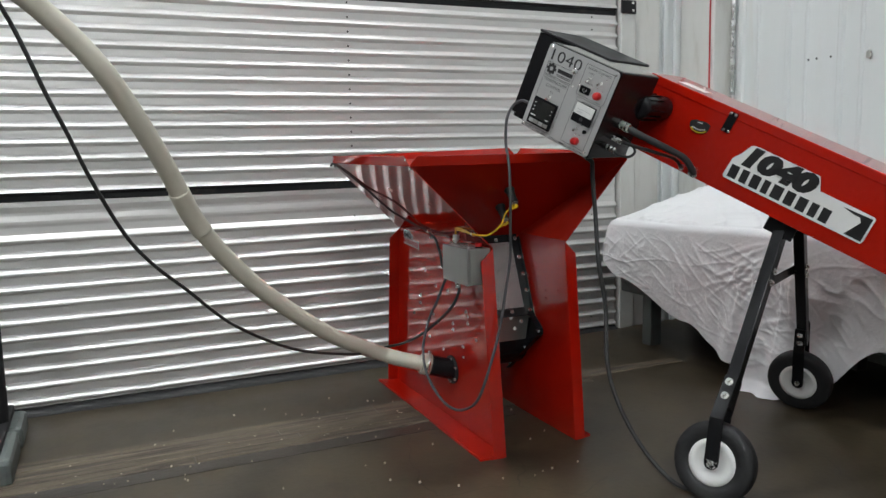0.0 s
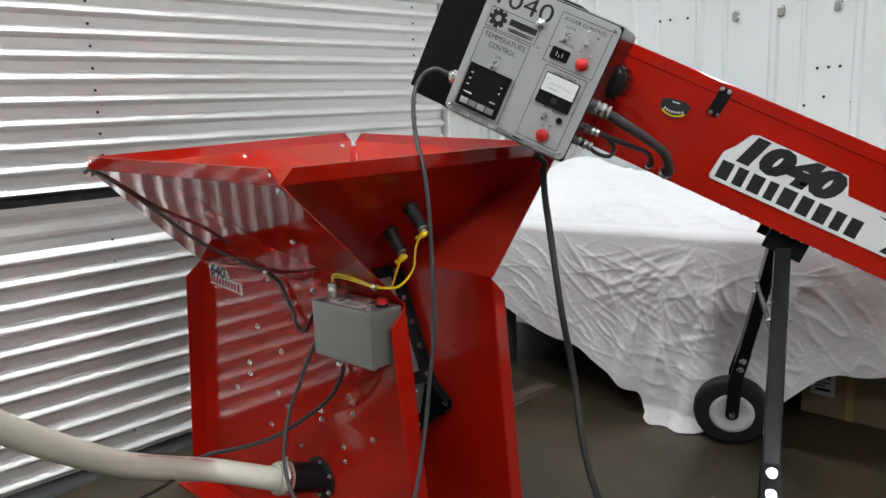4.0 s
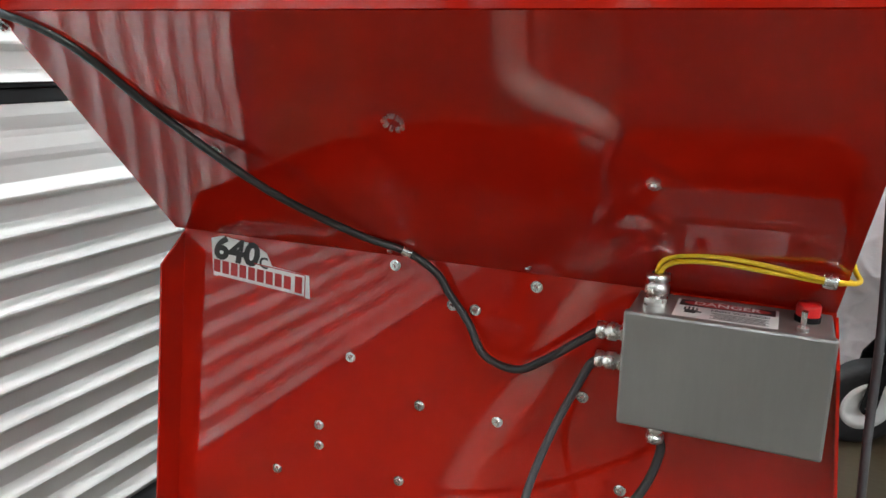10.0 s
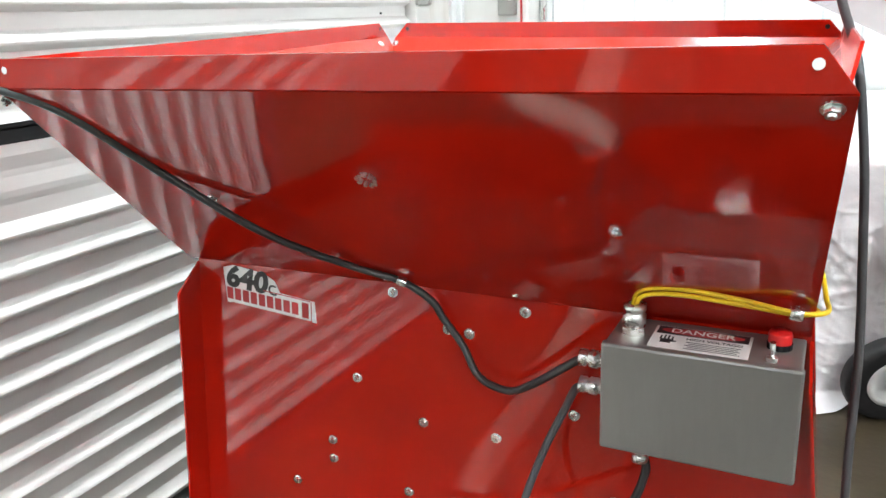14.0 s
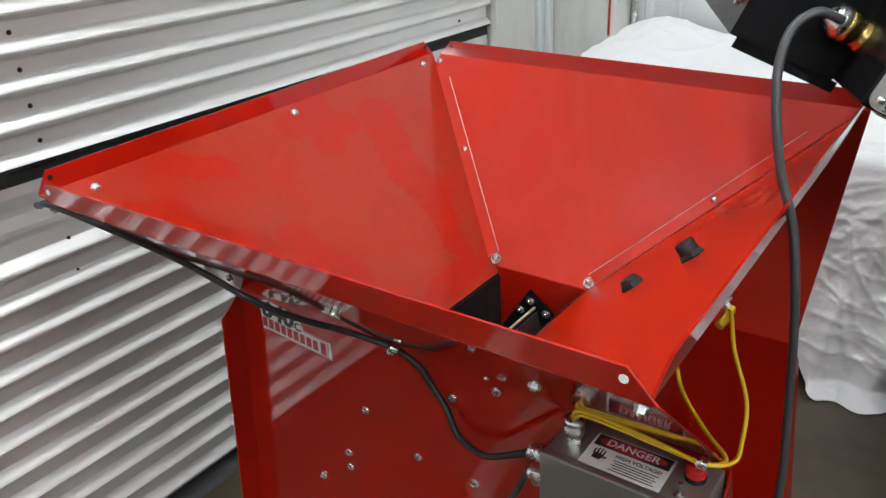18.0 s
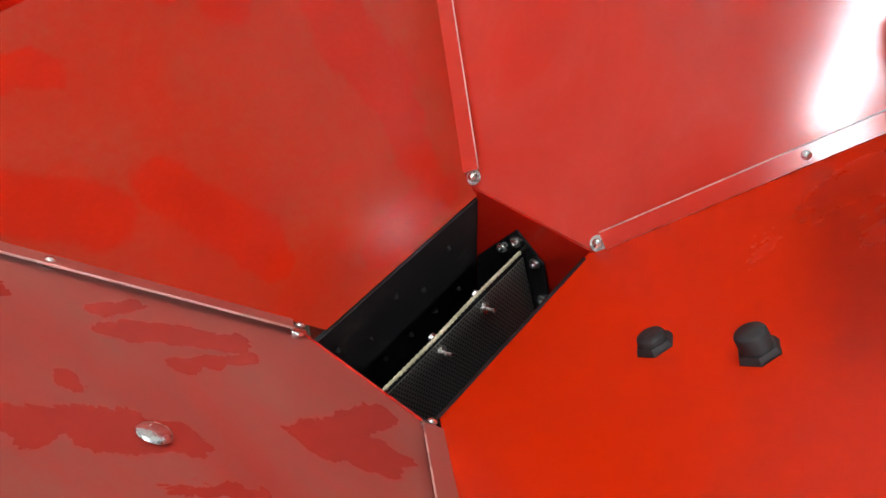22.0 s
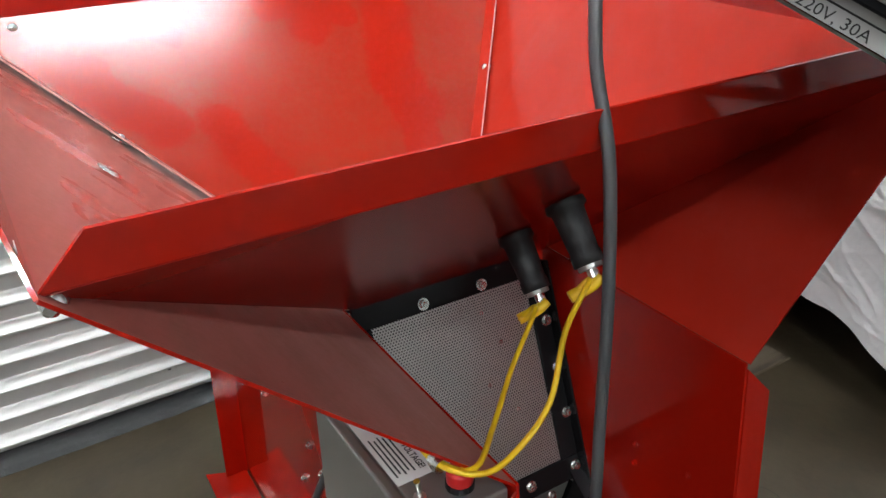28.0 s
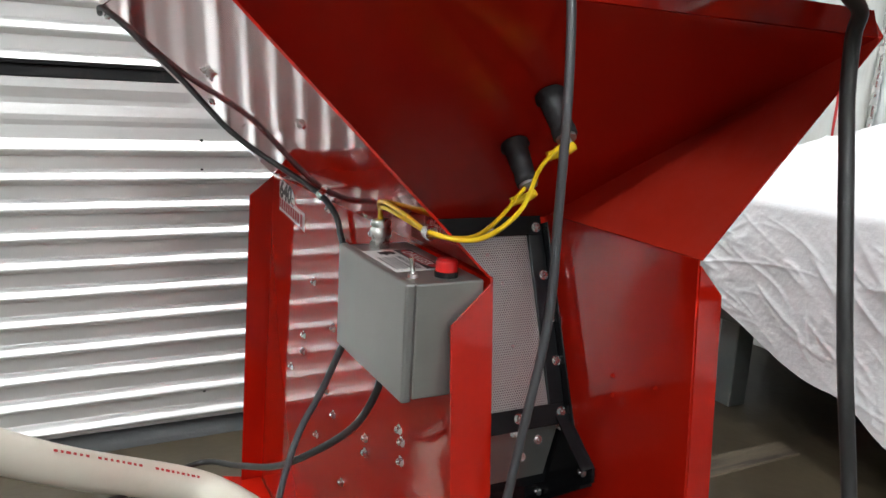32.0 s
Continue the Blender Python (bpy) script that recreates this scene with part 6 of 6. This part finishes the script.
# pulled creases: (x, z, direction, length, height, width)
rng = random.Random(21)
CREASES = []
for k in range(30):
    CREASES.append((rng.uniform(-0.66, 0.20), rng.uniform(0.30, 0.66), rng.uniform(-0.95, -0.35), rng.uniform(0.10, 0.34), rng.uniform(0.003, 0.008), rng.uniform(0.005, 0.011)))
for k in range(22):
    CREASES.append((rng.uniform(0.34, 0.50), rng.uniform(0.46, 0.64), math.pi + rng.uniform(0.05, 0.9), rng.uniform(0.12, 0.36), rng.uniform(0.004, 0.009), rng.uniform(0.006, 0.012)))
for k in range(12):
    CREASES.append((rng.uniform(0.30, 0.62), rng.uniform(0.35, 0.60), -math.pi / 2 + rng.uniform(-0.35, 0.15), rng.uniform(0.15, 0.40), rng.uniform(0.005, 0.010), rng.uniform(0.008, 0.016)))
for k in range(60):
    CREASES.append((rng.uniform(-0.66, 1.2), rng.uniform(0.10, 0.66), rng.uniform(-2.6, 0.6), rng.uniform(0.04, 0.13), rng.uniform(0.0015, 0.004), rng.uniform(0.004, 0.007)))
CREASES = [(x, z, math.cos(t), math.sin(t), n, h, w) for x, z, t, n, h, w in CREASES]


def pulled(x, z):
    """How far the pulled creases push the cloth out."""
    out = 0.0
    for cx, cz, ux, uz, length, high, wide in CREASES:
        dx, dz = x - cx, z - cz
        along_it = dx * ux + dz * uz
        if 0 < along_it < length:
            bend = 0.12 * along_it * along_it / length
            off = (dz * ux - dx * uz - bend) / (wide * (0.6 + 0.8 * along_it / length))
            if -3 < off < 3:
                f = along_it / length
                out += high * math.exp(-off * off) * 4 * f * (1 - f) * (1 if off > 0 else math.exp(-abs(off)))
    return out


bm = bmesh.new()
NX, NS = 360, 210
grid = []
for i in range(NX + 1):
    x0 = -0.74 + 2.09 * i / NX
    col = []
    for j in range(NS + 1):
        s = j / NS
        hem, tz, bz = along(x0, HEM), along(x0, TOPZ), along(x0, BACKZ)
        x = x0
        if s < 0.38:
            f = s / 0.38
            y = 1.90 - 0.72 * f
            z = bz + (tz + 0.012 - bz) * f ** 1.3 + 0.010 * noise.noise((x * 2.2, y * 3, 4))
            z += 0.012 * crease(x * 4 + y * 3, y * 4, 1.5) ** 3 + 0.006 * crease(x * 10 - y * 4, y * 9, 8.5) ** 3
        elif s < 0.46:
            f = (s - 0.38) / 0.08
            y = 1.18 - 0.040 * math.sin(f * math.pi / 2)
            z = tz + 0.012 - 0.035 * (1 - math.cos(f * math.pi / 2))
        else:
            f = (s - 0.46) / 0.54
            z = (tz - 0.023) + (hem - (tz - 0.023)) * f
            drop = tz - z
            y = 1.140
            y -= 0.010 * f
            # long hanging folds in the low middle, slanting wrinkles on the flank
            fold = math.exp(-((x - 0.40 - 0.22 * (z - 0.3)) / 0.22) ** 2)
            y -= fold * 0.038 * f * (0.5 + 0.5 * math.sin((x - 0.18 * z) * 44))
            calm = 1 - 0.75 * f ** 4
            slant = x * 0.86 + z * 1.25
            warp = 0.35 * noise.noise((x * 2.4, z * 2.4, 3.1))
            y -= 0.006 * calm * min(1, f * 3) * crease(slant * 3.6 + warp * 2, (x - z) * 1.3, 7.7) * (1 - 0.5 * fold)
            y -= 0.005 * calm * min(1, f * 3) * max(0.0, crease(slant * 13 + warp * 6, (x - z) * 4.5, 1.2)) ** 3
            for k, (across, lengthwise) in enumerate(((x * 0.5 + z * 1.3, x * 1.3 - z * 0.5), (x * -0.3 + z * 1.3, x * 1.3 + z * 0.3), (x + z * 0.35, z - x * 0.35))):
                sharp = max(0.0, crease(across * 8.5 + warp * 2, lengthwise * 2.2, 3.3 * k)) ** 13
                patch = max(0.0, min(1.0, 0.5 + 2.2 * noise.noise((x * 3.1, z * 3.1, 11 + k))))
                y -= 0.0065 * calm * min(1, f * 4) * sharp * patch
            y -= 0.009 * f * noise.noise((x * 3, z * 3, 9)) + 0.70 * calm * pulled(x, z)
            y += 0.055 * math.exp(-((x - 0.64) / 0.13) ** 2) * max(0.0, min(1.0, (0.44 - z) / 0.15))
            if z < 0.05 and hem < 0.03:
                y -= (0.05 - z) * 0.9
                z = max(z, 0.003 + 0.004 * abs(noise.noise((x * 20, y * 20, 0))))
        # the left end hangs down over the corner
        if x < -0.64:
            g = (-0.64 - x) / 0.10
            z -= 0.14 * g * g * (1.0 if s < 0.46 else 1 - (s - 0.46) / 0.54)
            x = -0.64 - 0.055 * math.sin(min(1, g) * math.pi / 2)
        col.append(bm.verts.new((x, y, z)))
    grid.append(col)
for a, b in zip(grid, grid[1:]):
    for j in range(NS):
        bm.faces.new((a[j], b[j], b[j + 1], a[j + 1])).smooth = True
bmesh.ops.recalc_face_normals(bm, faces=bm.faces)
solid("sheet", bm, CLOTH, "creased white cotton sheet draped over the bench", "sheet")

# ---- cartons beside the bench ----
carton = thing("carton", "brown cardboard carton wrapped in clear film on the floor", "carton")
bm = bmesh.new()
box(bm, (0.697, 1.522, 0.0), (1.00, 1.80, 0.205), pose(0, 0, 0), bevel=0.004)
part("carton_body", bm, CARDBOARD, carton)
bm = bmesh.new()
plate(bm, [(0.728, 1.5215, 0.075), (0.808, 1.5215, 0.075), (0.808, 1.5215, 0.170), (0.728, 1.5215, 0.170)], 0.0008, (0, 1, 0))
tag = part("carton_label", bm, WHITE, carton, "white shipping label with grey bars")
bars("label_bars", [(0, 0.022, 0.05, 0.012), (0, 0.0, 0.05, 0.004), (-0.008, -0.012, 0.034, 0.004), (0, -0.026, 0.05, 0.010)], pose(0.768, 1.5205, 0.122, 90, 0, 0), INK, tag)
bm = bmesh.new()
box(bm, (0.845, 1.521, 0.0), (0.870, 1.5218, 0.205))
part("tape", bm, STRAW, carton)
brush = thing("brush", "straw-coloured bristle brush lying on the carton", "brush")
bm = bmesh.new()
rng = random.Random(11)
for k in range(160):
    x, y = 0.79 + rng.uniform(-0.05, 0.08), 1.575 + rng.uniform(-0.03, 0.06)
    d = Vector((rng.uniform(-0.04, 0.06), rng.uniform(-0.03, 0.01), rng.uniform(0.02, 0.07)))
    p = Vector((x, y, 0.206))
    bmesh.ops.create_cone(bm, cap_ends=True, segments=4, radius1=0.0028, radius2=0.0016, depth=d.length, matrix=frame_at(p + d / 2, (0, 1, 0.2), d))
part("bristles", bm, STRAW, brush, "mat of straw bristles")
bm = bmesh.new()
box(bm, (0.74, 1.555, 0.206), (0.86, 1.615, 0.222), bevel=0.006)
part("brush_back", bm, WOOD_END, brush)

# ---- equipment foot at the edge of the open floor ----
stand = thing("equipment_stand", "grey-green machine foot with a black column by the door", "stand", m=pose(0, 0, -0.008))
bm = bmesh.new()
box(bm, (-0.62, -1.92, 0.0), (-0.375, -1.66, 0.085), bevel=0.02)
part("rear_foot", bm, BENCH, stand)
bm = bmesh.new()
box(bm, (-0.33, -1.98, 0.0), (-0.02, -1.665, 0.10), bevel=0.02)
part("front_foot", bm, BENCH, stand)
bm = bmesh.new()
box(bm, (-0.60, -1.96, 0.085), (-0.05, -1.70, 0.115), bevel=0.008)
part("foot_bar", bm, BLACK_DULL, stand)
bm = bmesh.new()
disc(bm, pose(-0.40, -1.735, 0.11), 0.035, 0.55, 20)
part("column", bm, BLACK_DULL, stand, "black ribbed column")
